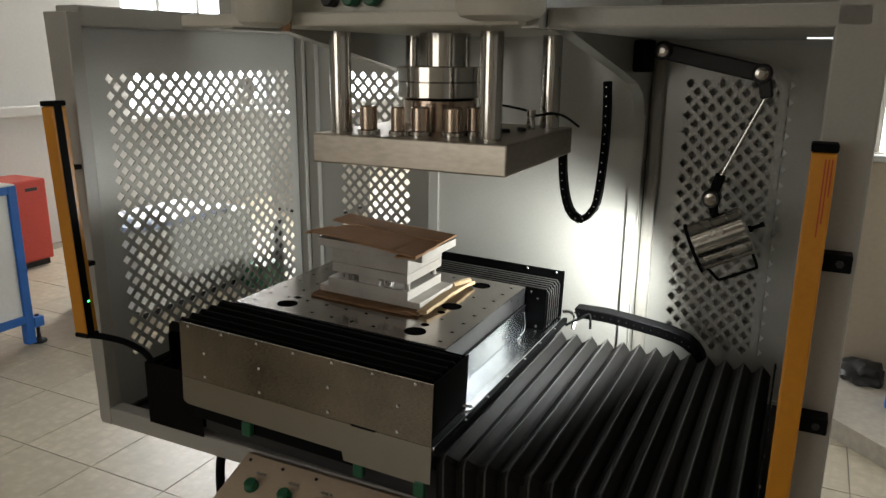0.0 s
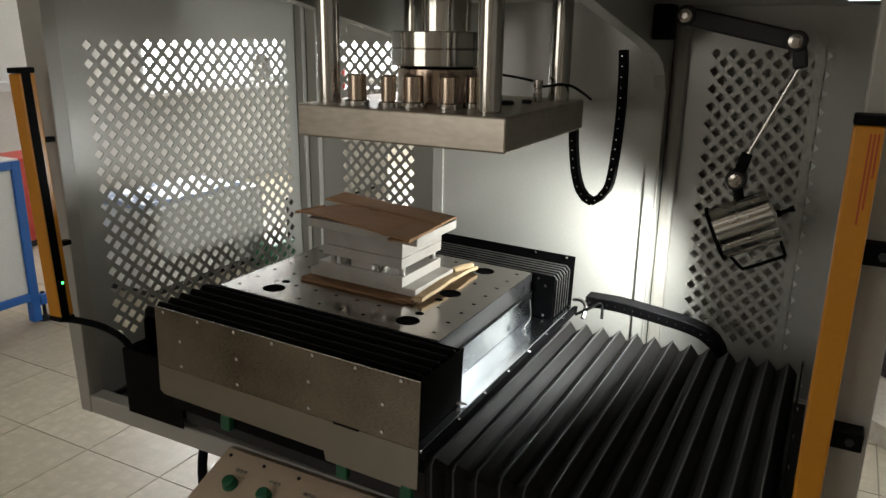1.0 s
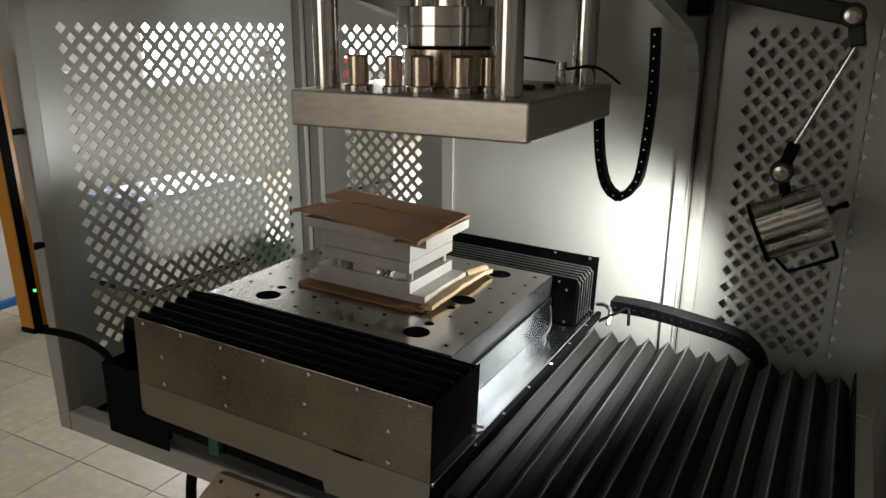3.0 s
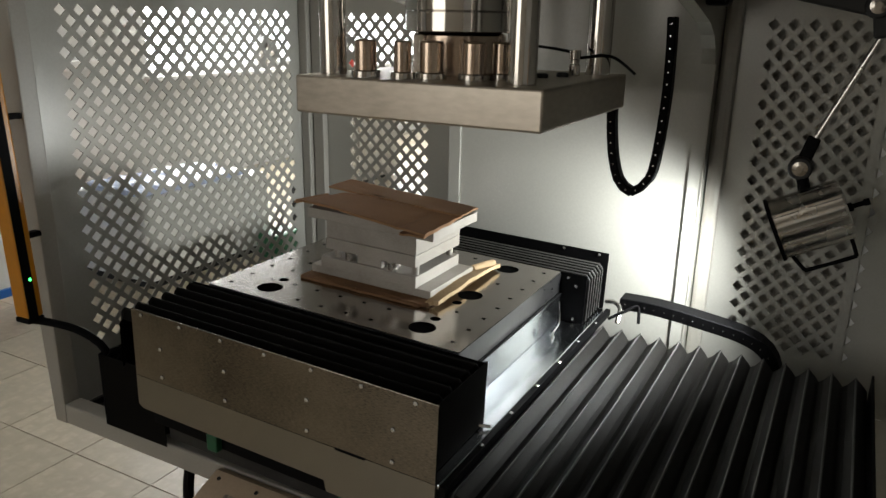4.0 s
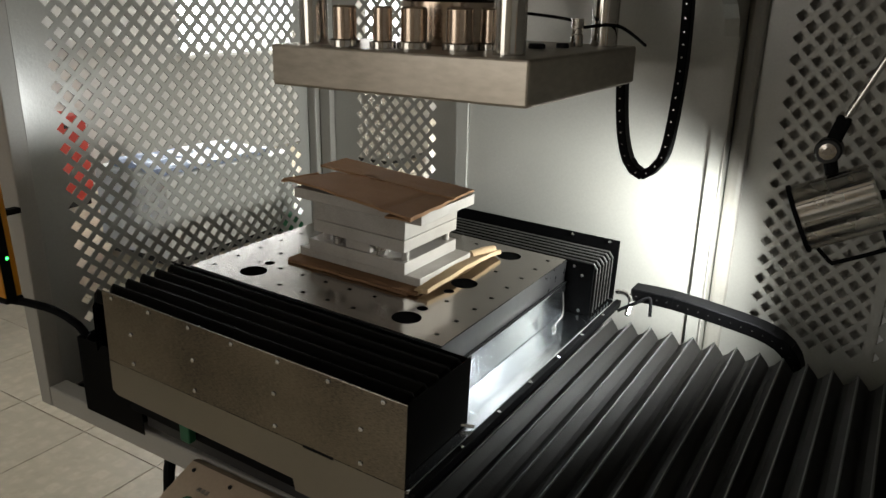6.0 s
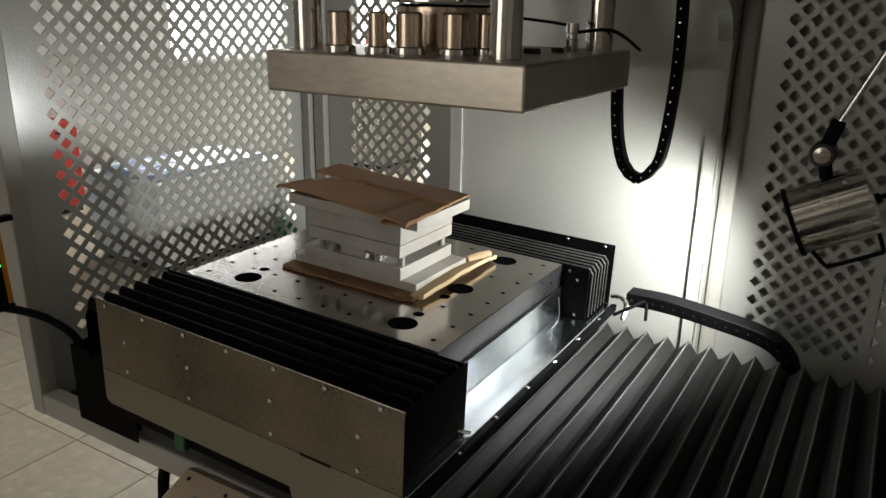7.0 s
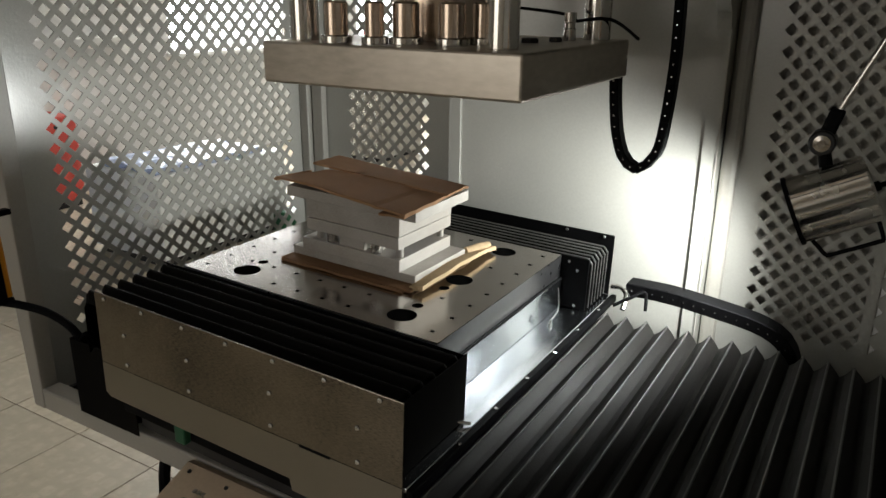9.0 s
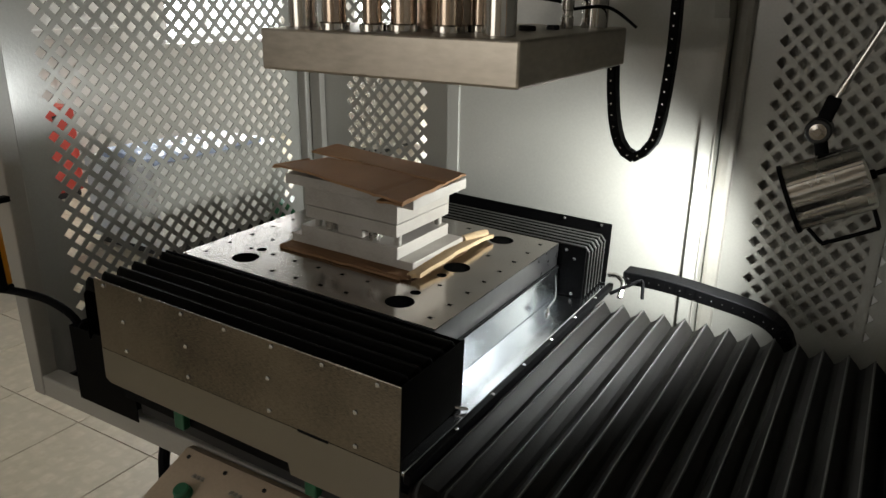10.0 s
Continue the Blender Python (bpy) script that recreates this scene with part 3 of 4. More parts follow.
def drilled(x0, x1, y0, y1, z0, z1, holes, cell):
    """A plate with drilled holes: a grid of square cells, some with a round hole."""
    verts, faces, index = [], [], {}

    def vert(p):
        key = (round(p[0], 5), round(p[1], 5), round(p[2], 5))
        if key not in index:
            index[key] = len(verts)
            verts.append(p)
        return index[key]
    xs = sorted({x0, x1, *(h[0] - cell(h) for h in holes), *(h[0] + cell(h) for h in holes)})
    ys = sorted({y0, y1, *(h[1] - cell(h) for h in holes), *(h[1] + cell(h) for h in holes)})
    centre = {}
    for h in holes:
        centre[(round(h[0], 4), round(h[1], 4))] = h
    for xa, xb in zip(xs, xs[1:]):
        for ya, yb in zip(ys, ys[1:]):
            mx, my = (xa + xb) / 2, (ya + yb) / 2
            inside = [h for h in holes if abs(mx - h[0]) < cell(h) and abs(my - h[1]) < cell(h)]
            if not inside:
                faces.append([vert((xa, ya, z1)), vert((xb, ya, z1)), vert((xb, yb, z1)), vert((xa, yb, z1))])
    for hx, hy, r in holes:
        c, seg = cell((hx, hy, r)), 24 if r > 0.01 else 12
        ring = [(hx + r * math.cos(2 * math.pi * k / seg), hy + r * math.sin(2 * math.pi * k / seg)) for k in range(seg)]
        sq = []
        for k in range(seg):
            ca, sa = math.cos(2 * math.pi * k / seg), math.sin(2 * math.pi * k / seg)
            s = c / max(abs(ca), abs(sa))
            sq.append((hx + s * ca, hy + s * sa))
        for k in range(seg):
            n = (k + 1) % seg
            faces.append([vert((*ring[k], z1)), vert((*sq[k], z1)), vert((*sq[n], z1)), vert((*ring[n], z1))])
            faces.append([vert((*ring[k], z1)), vert((*ring[n], z1)), vert((*ring[n], z0 + 0.0002)), vert((*ring[k], z0 + 0.0002))])
    for p, q in (((x0, y0), (x1, y0)), ((x1, y0), (x1, y1)), ((x1, y1), (x0, y1)), ((x0, y1), (x0, y0))):
        faces.append([vert((*p, z0)), vert((*q, z0)), vert((*q, z1)), vert((*p, z1))])
    me = bpy.data.meshes.new("plate")
    me.from_pydata(verts, [], faces)
    bm = bmesh.new()
    bm.from_mesh(me)
    return bm


big = [(0.512, 0.183, 0.027), (0.883, 0.186, 0.027), (0.883, 0.390, 0.027), (0.880, 0.592, 0.027), (0.512, 0.592, 0.027)]
mid = [(0.506, 0.235, 0.0105), (0.884, 0.236, 0.0105), (0.880, 0.336, 0.0105)]
holes = list(big + mid)
for i in range(10):
    for j in range(8):
        x, y = 0.424 + 0.0598 * i, PY0 + 0.033 + 0.0652 * j
        if all(abs(x - hx) > hr * 1.25 + 0.007 or abs(y - hy) > hr * 1.25 + 0.007 for hx, hy, hr in holes[:8]):
            holes.append((x, y, 0.0047))
part("plate", drilled(PX0, PX1, PY0, PY1, ZT - 0.0018, ZT, holes, lambda h: h[2] * 1.25), GROUND, table, "ground steel top plate with drilled holes")
# near-black core below the shallow plate stands in for shade down the holes
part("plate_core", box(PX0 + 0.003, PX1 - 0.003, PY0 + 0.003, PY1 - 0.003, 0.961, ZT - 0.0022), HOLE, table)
for x0, x1, y0, y1 in ((PX0, PX1, PY0, PY0 + 0.0028), (PX0, PX1, PY1 - 0.0028, PY1), (PX0, PX0 + 0.0028, PY0 + 0.003, PY1 - 0.003), (PX1 - 0.0028, PX1, PY0 + 0.003, PY1 - 0.003)):
    part("plate_edge", box(x0, x1, y0, y1, 0.961, ZT - 0.0021), EDGE, table)

# ---------------------------------------------------------------- cardboard and die set
def card_sheet(x0, x1, y0, y1, z, thick, bend, seed, slits=()):
    """A worn cardboard sheet with a wavy surface and uneven edges."""
    bm = bmesh.new()
    nx, ny = 26, 18
    tops, lows = [], []
    for j in range(ny + 1):
        ta, la = [], []
        for i in range(nx + 1):
            u, v = i / nx, j / ny
            ex = 0.004 * noise.noise((v * 7, seed, 0.3)) if i in (0, nx) else 0
            ey = 0.004 * noise.noise((u * 7, seed, 5.3)) if j in (0, ny) else 0
            x, y = x0 + (x1 - x0) * u + ex, y0 + (y1 - y0) * v + ey
            zz = z + bend(u, v) + 0.0015 * noise.noise((u * 4, v * 4, seed))
            ta.append(bm.verts.new((x, y, zz + thick)))
            la.append(bm.verts.new((x, y, zz)))
        tops.append(ta), lows.append(la)
    for j in range(ny):
        for i in range(nx):
            u, v = (i + 0.5) / nx, (j + 0.5) / ny
            if any(a < u < b and c < v < d for a, b, c, d in slits):
                continue
            bm.faces.new((tops[j][i], tops[j][i + 1], tops[j + 1][i + 1], tops[j + 1][i]))
            bm.faces.new((lows[j][i], lows[j + 1][i], lows[j + 1][i + 1], lows[j][i + 1]))
    for i in range(nx):
        for j in (0, ny):
            bm.faces.new((tops[j][i], lows[j][i], lows[j][i + 1], tops[j][i + 1]))
    for j in range(ny):
        for i in (0, nx):
            bm.faces.new((tops[j][i], tops[j + 1][i], lows[j + 1][i], lows[j][i]))
    return bm


under = thing("cardboard_sheet", (0.69, 0.40, ZT), "crushed brown cardboard sheet below the die set", "cardboard")
part("sheet", card_sheet(0.526, 0.845, 0.270, 0.50, ZT + 0.0012, 0.0055, lambda u, v: 0.003 * max(0, u - 0.75) * (1 + math.sin(9 * v)), 3.1), CARDDARK, under)
part("torn_flap", card_sheet(0.836, 0.866, 0.282, 0.575, ZT + 0.0012, 0.009, lambda u, v: 0.007 * math.sin(3.2 * v) + 0.006 * u, 8.4), CARDRAW, under, "torn pale cardboard edge")
part("torn_edge", card_sheet(0.53, 0.83, 0.264, 0.278, ZT + 0.001, 0.005, lambda u, v: 0.003 * math.sin(11 * u) * v, 2.2), CARDDARK, under, "frayed cardboard edge")
part("torn_roll", tube([(0.832, 0.505, ZT + 0.016), (0.845, 0.535, ZT + 0.019), (0.855, 0.565, ZT + 0.018)], 0.009), CARDRAW, under, "rolled torn cardboard", smooth=True)

die = thing("die_set", (0.69, 0.39, ZT + 0.007), "pale milled aluminium die set with springs and guide pins", "die set")
part("base_plate", box(0.532, 0.836, 0.300, 0.495, 1.0185, 1.0365, 0.0015), ALU, die)
part("lower_plate", box(0.562, 0.803, 0.294, 0.487, 1.0370, 1.0625, 0.0015), ALU, die)
part("stripper_plate", box(0.578, 0.803, 0.290, 0.486, 1.0835, 1.1085, 0.0015), ALU, die)
part("upper_block", box(0.5785, 0.8035, 0.2905, 0.4855, 1.1095, 1.1525, 0.0015), ALU, die)
part("top_plate", box(0.545, 0.853, 0.270, 0.466, 1.1530, 1.1745, 0.0015), ALU, die)
part("spacer_block", box(0.655, 0.716, 0.298, 0.335, 1.0630, 1.0825, 0.001), ALU, die)
for x, y in ((0.595, 0.312), (0.792, 0.312), (0.787, 0.470), (0.595, 0.470), (0.762, 0.470), (0.735, 0.330), (0.615, 0.34)):
    part("guide_pin", rod((x, y, 1.0625), (x, y, 1.0835), 0.0075, seg=20), ALU, die, smooth=True)
for x, y in ((0.634, 0.303), (0.742, 0.303), (0.634, 0.45), (0.745, 0.45)):
    pts = [(x + 0.010 * math.cos(a), y + 0.010 * math.sin(a), 1.0640 + 0.0185 * a / (2 * math.pi * 5)) for a in [2 * math.pi * 5 * k / 60 for k in range(61)]]
    bm = bmesh.new()
    for a, b in zip(pts, pts[1:]):
        add_rod(bm, a, b, 0.0021, seg=6)
    part("spring", bm, LAMPALU, die, smooth=True)

top = thing("cardboard_sheet", (0.69, 0.36, 1.175), "folded brown cardboard lying on the die set", "cardboard")


def lid_bend(u, v):
    """A slight sag in front, a crease before the right end and a curled left end."""
    sag = 0.003 - 0.004 * (1 - v) * (0.35 + 0.65 * abs(u - 0.4)) + 0.0015 * math.sin(5 * u)
    crease = -0.003 * max(0.0, 1 - abs(u - 0.80) / 0.03) - 0.006 * max(0.0, (0.05 - u) / 0.05)
    return sag + crease - 0.006 * max(0.0, u - 0.80) * (1 - v)


def askew(bm, x0, x1, y0, y1, pull):
    """Pulls a sheet out of square: pull(u, v) gives the shift in x and y at a place on it."""
    for v in bm.verts:
        dx, dy = pull((v.co.x - x0) / (x1 - x0), (v.co.y - y0) / (y1 - y0))
        v.co.x += dx
        v.co.y += dy
    return bm


sheet = card_sheet(0.497, 0.858, 0.223, 0.385, 1.1790, 0.0045, lid_bend, 1.7, ((0.36, 0.46, 0.93, 1.0),))
part("sheet", askew(sheet, 0.497, 0.858, 0.223, 0.385, lambda u, v: (0.047 * v * (1 - u), 0.061 * (1 - u) * (1 - v))), CARD, top)
flap = card_sheet(0.505, 0.861, 0.368, 0.487, 1.1840, 0.0042, lambda u, v: 0.003 - 0.003 * u, 5.2, ((0.34, 0.44, 0.0, 0.14),))
part("flap", askew(flap, 0.505, 0.861, 0.368, 0.487, lambda u, v: (0.0, 0.03 * (1 - u) * (1 - v) - 0.04 * u * v)), CARD, top, "overlapping cardboard flap")
part("corner_flap", card_sheet(0.800, 0.856, 0.230, 0.36, 1.1750, 0.0036, lambda u, v: -0.006 * (1 - v) + 0.003 * u, 9.3), CARD, top, "torn cardboard layer below the corner")
part("cut_mark", box(0.800, 0.845, 0.256, 0.259, 1.1795, 1.1800, 0.0), INK, top, "dark cut in the cardboard")
part("folded_edge", tube([(0.502, 0.286, 1.177), (0.516, 0.32, 1.179), (0.532, 0.36, 1.181)], 0.0045), CARD, top, smooth=True)

# the slide and all that it carries lean slightly, high at the far end
TILT = Matrix.Translation((1.066, 0, 0.89)) @ Matrix.Rotation(radians(1.8), 4, "Y") @ Matrix.Translation((-1.066, 0, -0.89))
for ob in (slide, fb, rb, table, under, die, top):
    ob.matrix_world = TILT @ Matrix.Translation(ORIGIN[ob])

# ---------------------------------------------------------------- light curtains
def light_curtain(name, x0, x1, y0, y1, z0, z1, face, label):
    lc = thing(name, ((x0 + x1) / 2, (y0 + y1) / 2, z0), label, "light curtain", "safety light curtains")
    part("housing", box(x0, x1, y0, y1, z0 + 0.012, z1 - 0.013, 0.004), ORANGE, lc)
    part("end_cap", box(x0 - 0.001, x1 + 0.001, y0 - 0.001, y1 + 0.001, z1 - 0.0125, z1, 0.003), PLASTIC, lc)
    part("end_cap", box(x0 - 0.001, x1 + 0.001, y0 - 0.001, y1 + 0.001, z0, z0 + 0.0115, 0.003), PLASTIC, lc)
    return lc


lcl = light_curtain("light_curtain", 0.064, 0.108, -0.097, -0.062, 0.953, 1.54, 1, "orange light curtain post with a black lens strip")
part("lens_strip", box(0.1082, 0.110, -0.0955, -0.0750, 0.962, 1.531, 0.0005), PLASTIC, lcl, "glossy black lens strip")
part("indicator", turned((0.1102, -0.0805, 1.048), [(0.003, 0), (0.003, 0.001)], 12, (1, 0, 0)), LEDGREEN, lcl, "lit green indicator")
for z in (1.127, 1.375):
    part("bracket", box(0.048, 0.070, -0.0615, -0.0125, z - 0.006, z + 0.006, 0.002), PLASTIC, lcl)
lcl.rotation_euler = (0, radians(-2.6), 0)
lcr = light_curtain("light_curtain", 1.6805, 1.7155, -0.085, -0.045, 0.93, 1.537, 0, "orange light curtain post with dark red print")
for z in (1.082, 1.353):
    b = part("bracket", box(1.69, 1.757, -0.0445, -0.0115, z - 0.014, z + 0.014, 0.002), PLASTIC, lcr, "black mounting bracket")
    part("bolt", turned((1.74, -0.0445, z), [(0.006, 0), (0.006, 0.004)], 6, (0, -1, 0)), DARKIRON, b)
for k in range(3):
    part("print_bar", box(1.700 + 0.0045 * k, 1.702 + 0.0045 * k, -0.0856, -0.0851, (1.40, 1.42, 1.46)[k], 1.515), (REDINK, REDINK, REDINK)[k], lcr)

# ---------------------------------------------------------------- work lamp
LY = 0.72
lamp = thing("work_lamp", (1.25, LY, 1.64), "aluminium machine work lamp on a jointed arm", "work lamp")
part("mount", box(1.2465, 1.292, LY - 0.03, LY + 0.03, 1.615, 1.695, 0.006), PLASTIC, lamp)
a0, a1, a2 = Vector((1.318, LY, 1.669)), Vector((1.555, LY, 1.617)), Vector((1.467, LY, 1.303))


def arm_bar(a, b, wide, thick):
    d = b - a
    m = Matrix.Translation((a + b) / 2) @ Matrix(((d.x / d.length, 0, -d.z / d.length), (0, 1, 0), (d.z / d.length, 0, d.x / d.length))).to_4x4()
    return box(-d.length / 2, d.length / 2, -thick / 2, thick / 2, -wide / 2, wide / 2, 0.005, 2, m)


part("upper_arm", arm_bar(a0, a1, 0.042, 0.028), DARKIRON, lamp)
for j in (a0, a1, a2):
    k = part("joint", turned(j + Vector((0, 0.022, 0)), [(0.0235, 0), (0.0235, 0.04), (0.020, 0.044)], 28, (0, -1, 0)), DARKIRON, lamp, smooth=True)
    part("joint_bolt", turned(j + Vector((0, -0.0225, 0)), [(0.015, 0), (0.015, 0.003), (0.007, 0.004), (0.007, 0.008)], 20, (0, -1, 0)), GROUND, k, smooth=True)
d = (a2 - a1).normalized()
e1 = a1 + Vector((0.016, 0, -0.058))
part("arm_socket", arm_bar(a1 + Vector((0.006, 0, -0.004)), e1, 0.030, 0.024), DARKIRON, lamp)
part("lower_arm", rod(e1 + Vector((0, 0, 0.008)), a2 - d * 0.05, 0.006, seg=16), LAMPALU, lamp, "thin polished arm rod", smooth=True)
part("arm_socket", arm_bar(a2 - d * 0.065, a2, 0.026, 0.02), PLASTIC, lamp)
ax = Vector((-0.89, -0.13, -0.43)).normalized()
c = Vector((1.500, 0.705, 1.201))
part("neck", rod(a2, c + Vector((-0.02, 0, 0.06)), 0.012, seg=16), PLASTIC, lamp, smooth=True)
hb = bmesh.new()
rings = []
for rr, h in ((0.030, -0.070), (0.056, -0.0695), (0.060, -0.065), (0.060, 0.065), (0.056, 0.067), (0.050, 0.02), (0.02, -0.02)):
    ring = []
    for k in range(96):
        a = 2 * math.pi * k / 96
        flute = 0.0032 * math.cos(2 * math.pi * k / 9.6) - (0.004 if k % 10 == 0 else 0.0) if 0.0595 < rr < 0.0605 else 0.0
        ring.append(hb.verts.new(((rr + flute) * math.cos(a), (rr + flute) * math.sin(a), h)))
    rings.append(ring)
for ra, rb_ in zip(rings, rings[1:]):
    for k in range(96):
        hb.faces.new((ra[k], ra[(k + 1) % 96], rb_[(k + 1) % 96], rb_[k]))
hb.faces.new(list(reversed(rings[0]))), hb.faces.new(rings[-1])
bmesh.ops.transform(hb, matrix=Matrix.Translation(c) @ ax.to_track_quat("Z", "Y").to_matrix().to_4x4(), verts=hb.verts)
hd = part("head", hb, LAMPALU, lamp, "fluted aluminium lamp head")
part("rim", turned(c + ax * 0.064, [(0.0640, 0), (0.067, 0.002), (0.067, 0.008), (0.062, 0.008)], 48, ax), PLASTIC, hd, "black rim", smooth=True)
part("knob", turned(c - ax * 0.072, [(0.009, 0), (0.009, 0.008), (0.005, 0.01), (0.005, 0.028), (0.007, 0.03), (0.007, 0.04)], 14, -ax), PLASTIC, hd, smooth=True)
q = Vector((-ax.z, 0, ax.x)).normalized()
hp = [c + ax * 0.055 + q * 0.062, c + ax * 0.042 + q * 0.096, c + ax * 0.034 + q * 0.100, c - ax * 0.050 + q * 0.100, c - ax * 0.058 + q * 0.096, c - ax * 0.060 + q * 0.058]
part("handle", tube(hp, 0.004), PLASTIC, hd, "black wire guard handle", smooth=True)

# ---------------------------------------------------------------- cable chains
def chain(name, points, wide, high, label, side):
    """A cable chain: separate links along a smooth line; side is the direction of its pins."""
    th = thing(name, points[0], label, "cable chain", "machine cable chains")
    pts = [Vector(p) for p in points]
    fine = []
    for i in range(len(pts) - 1):
        p0, p1, p2, p3 = pts[max(i - 1, 0)], pts[i], pts[i + 1], pts[min(i + 2, len(pts) - 1)]
        for k in range(30):
            t = k / 30
            fine.append(0.5 * ((2 * p1) + (p2 - p0) * t + (2 * p0 - 5 * p1 + 4 * p2 - p3) * t * t + (3 * p1 - p0 - 3 * p2 + p3) * t ** 3))
    fine.append(pts[-1])
    step, last = 0.022, fine[0]
    me = bpy.data.meshes.new("link")
    bm = bmesh.new()
    add_box(bm, -0.0142, 0.0142, -wide / 2, wide / 2, -high / 2, high / 2, 0.002, 1)
    for s in (-1, 1):
        add_box(bm, -0.0014, 0.0014, s * wide / 2 - 0.001, s * wide / 2 + 0.0008, -0.0014, 0.0014)
    for f in bm.faces:
        f.material_index = 1 if abs(f.calc_center_median().y) > wide / 2 + 0.0001 else 0
    bm.to_mesh(me)
    bm.free()
    me.materials.append(PLASTIC)
    me.materials.append(SCREW)
    run = 0.0
    for p, r in zip(fine, fine[1:]):
        run += (r - p).length
        if run >= step:
            run = 0.0
            t = (r - p).normalized()
            s = Vector(side)
            n = t.cross(s).normalized()
            s = n.cross(t)
            ob = new("link", me)
            ob.parent = th
            ob.matrix_local = Matrix.Translation(r - ORIGIN[th]) @ Matrix((t, s, n)).transposed().to_4x4()
    return th


chain("cable_chain", [(1.193, 0.66, 1.600), (1.197, 0.66, 1.52), (1.197, 0.66, 1.418), (1.187, 0.66, 1.29), (1.170, 0.66, 1.246), (1.142, 0.66, 1.226), (1.115, 0.658, 1.246), (1.101, 0.65, 1.29), (1.092, 0.648, 1.35), (1.089, 0.64, 1.425)], 0.03, 0.018, "hanging black plastic cable chain loop", (0, 1, 0))
chain("cable_chain", [(1.10, 0.805, 0.912), (1.2, 0.805, 0.912), (1.31, 0.805, 0.900), (1.40, 0.805, 0.885), (1.45, 0.80, 0.862), (1.474, 0.80, 0.82), (1.468, 0.80, 0.77), (1.40, 0.80, 0.74)], 0.05, 0.03, "black plastic cable chain beside the bellows", (0, 1, 0))
lh = thing("cable", (0.088, -0.078, 0.952), "smooth black hose from light curtain to slide", "cable")
part("hose", tube([(0.088, -0.078, 0.955), (0.125, -0.06, 0.950), (0.17, -0.035, 0.935), (0.215, -0.02, 0.91), (0.235, -0.01, 0.875)], 0.0085, 14), PLASTIC, lh, smooth=True)
hose = thing("cable", (1.08, 0.76, 0.9), "grey and black cables behind the table", "cable")
part("grey_cable", tube([(1.07, 0.80, 0.905), (1.095, 0.785, 0.912), (1.115, 0.765, 0.905), (1.118, 0.735, 0.880)], 0.006), LAMPALU, hose, smooth=True)
part("black_cable", tube([(1.165, 0.755, 0.880), (1.155, 0.775, 0.915), (1.13, 0.755, 0.905), (1.095, 0.735, 0.885)], 0.004), PLASTIC, hose, smooth=True)

# ---------------------------------------------------------------- control box at the front rail
ctl = thing("control_box", (0.8, -0.1, 0.55), "cream sloping control box with green push buttons", "control box")
prof = [(-0.016, 0.712), (-0.03, 0.716), (-0.17, 0.66), (-0.18, 0.645), (-0.18, 0.52), (-0.016, 0.52)]
part("case", prism(prof, 0, 0.545, 1.15), BEIGE, ctl)
sl = Vector((0, -0.14, -0.056)).normalized()
nn = Vector((0, sl.z, -sl.y))
for x in (0.617, 0.71, 0.80, 0.90):
    p = Vector((x, -0.105, 0.686))
    b = part("push_button", turned(p, [(0.017, 0), (0.017, 0.004), (0.0145, 0.005), (0.0145, 0.016), (0.012, 0.019)], 28, nn), GREEN if x < 0.85 else REDPAINT, ctl, "green push button", smooth=True)
    for k in range(3):
        part("print_bar", box(x - 0.013 + 0.010 * k, x - 0.006 + 0.010 * k, -0.075, -0.066, 0.6985, 0.7015), CONCRETE, ctl)
for x in (0.565, 0.66, 0.755):
    part("corner_screw", turned(Vector((x, -0.045, 0.710)), [(0.004, 0), (0.004, 0.002)], 10, nn), DARKIRON, ctl)
leg = thing("floor_cable", (0.42, 0.05, 0.0), "black cable hanging down to the floor", "cable")
part("cable", tube([(0.405, 0.03, 0.655), (0.412, 0.01, 0.60), (0.425, 0.0, 0.5), (0.43, 0.02, 0.25), (0.42, 0.05, 0.012)], 0.012), PLASTIC, leg, smooth=True)

# ---------------------------------------------------------------- things in the workshop
bench = thing("steel_frame_unit", (-2.6, 1.6, 0), "blue steel frame unit with white panels on levelling feet", "machine frame")
bx0, bx1, by0, by1 = -3.185, -2.205, 0.25, 1.34
for x in (bx0, bx1 - 0.05):
    for y in (by0, by1 - 0.05):
        part("post", box(x, x + 0.05, y, y + 0.05, 0.012, 0.93, 0.004), BLUE, bench)
        f = part("foot_bracket", box(x - 0.005, x + 0.055, y + 0.051, y + 0.11, 0.10, 0.16, 0.004), BLUE, bench)
        part("levelling_foot", turned((x + 0.025, y + 0.085, 0.0), [(0.04, 0), (0.04, 0.012), (0.012, 0.03), (0.010, 0.05), (0.010, 0.17)], 20), DARKIRON, f, smooth=True)
for z in (0.14, 0.885):
    part("rail", box(bx0 + 0.05, bx1 - 0.05, by0, by0 + 0.045, z, z + 0.045, 0.003), BLUE, bench)
    part("rail", box(bx1 - 0.045, bx1, by0 + 0.05, by1 - 0.05, z, z + 0.045, 0.003), BLUE, bench)
part("panel", box(bx0 + 0.05, bx1 - 0.05, by0 + 0.018, by0 + 0.026, 0.185, 0.885), WHITEBOARD, bench)
part("panel", box(bx1 - 0.026, bx1 - 0.018, by0 + 0.05, by1 - 0.05, 0.185, 0.885), WHITEBOARD, bench)
for z in (0.14, 0.885):
    part("rail", box(bx0 + 0.05, bx1 - 0.05, by1 - 0.045, by1, z, z + 0.045, 0.003), BLUE, bench)
    part("rail", box(bx0, bx0 + 0.045, by0 + 0.05, by1 - 0.05, z, z + 0.045, 0.003), BLUE, bench)
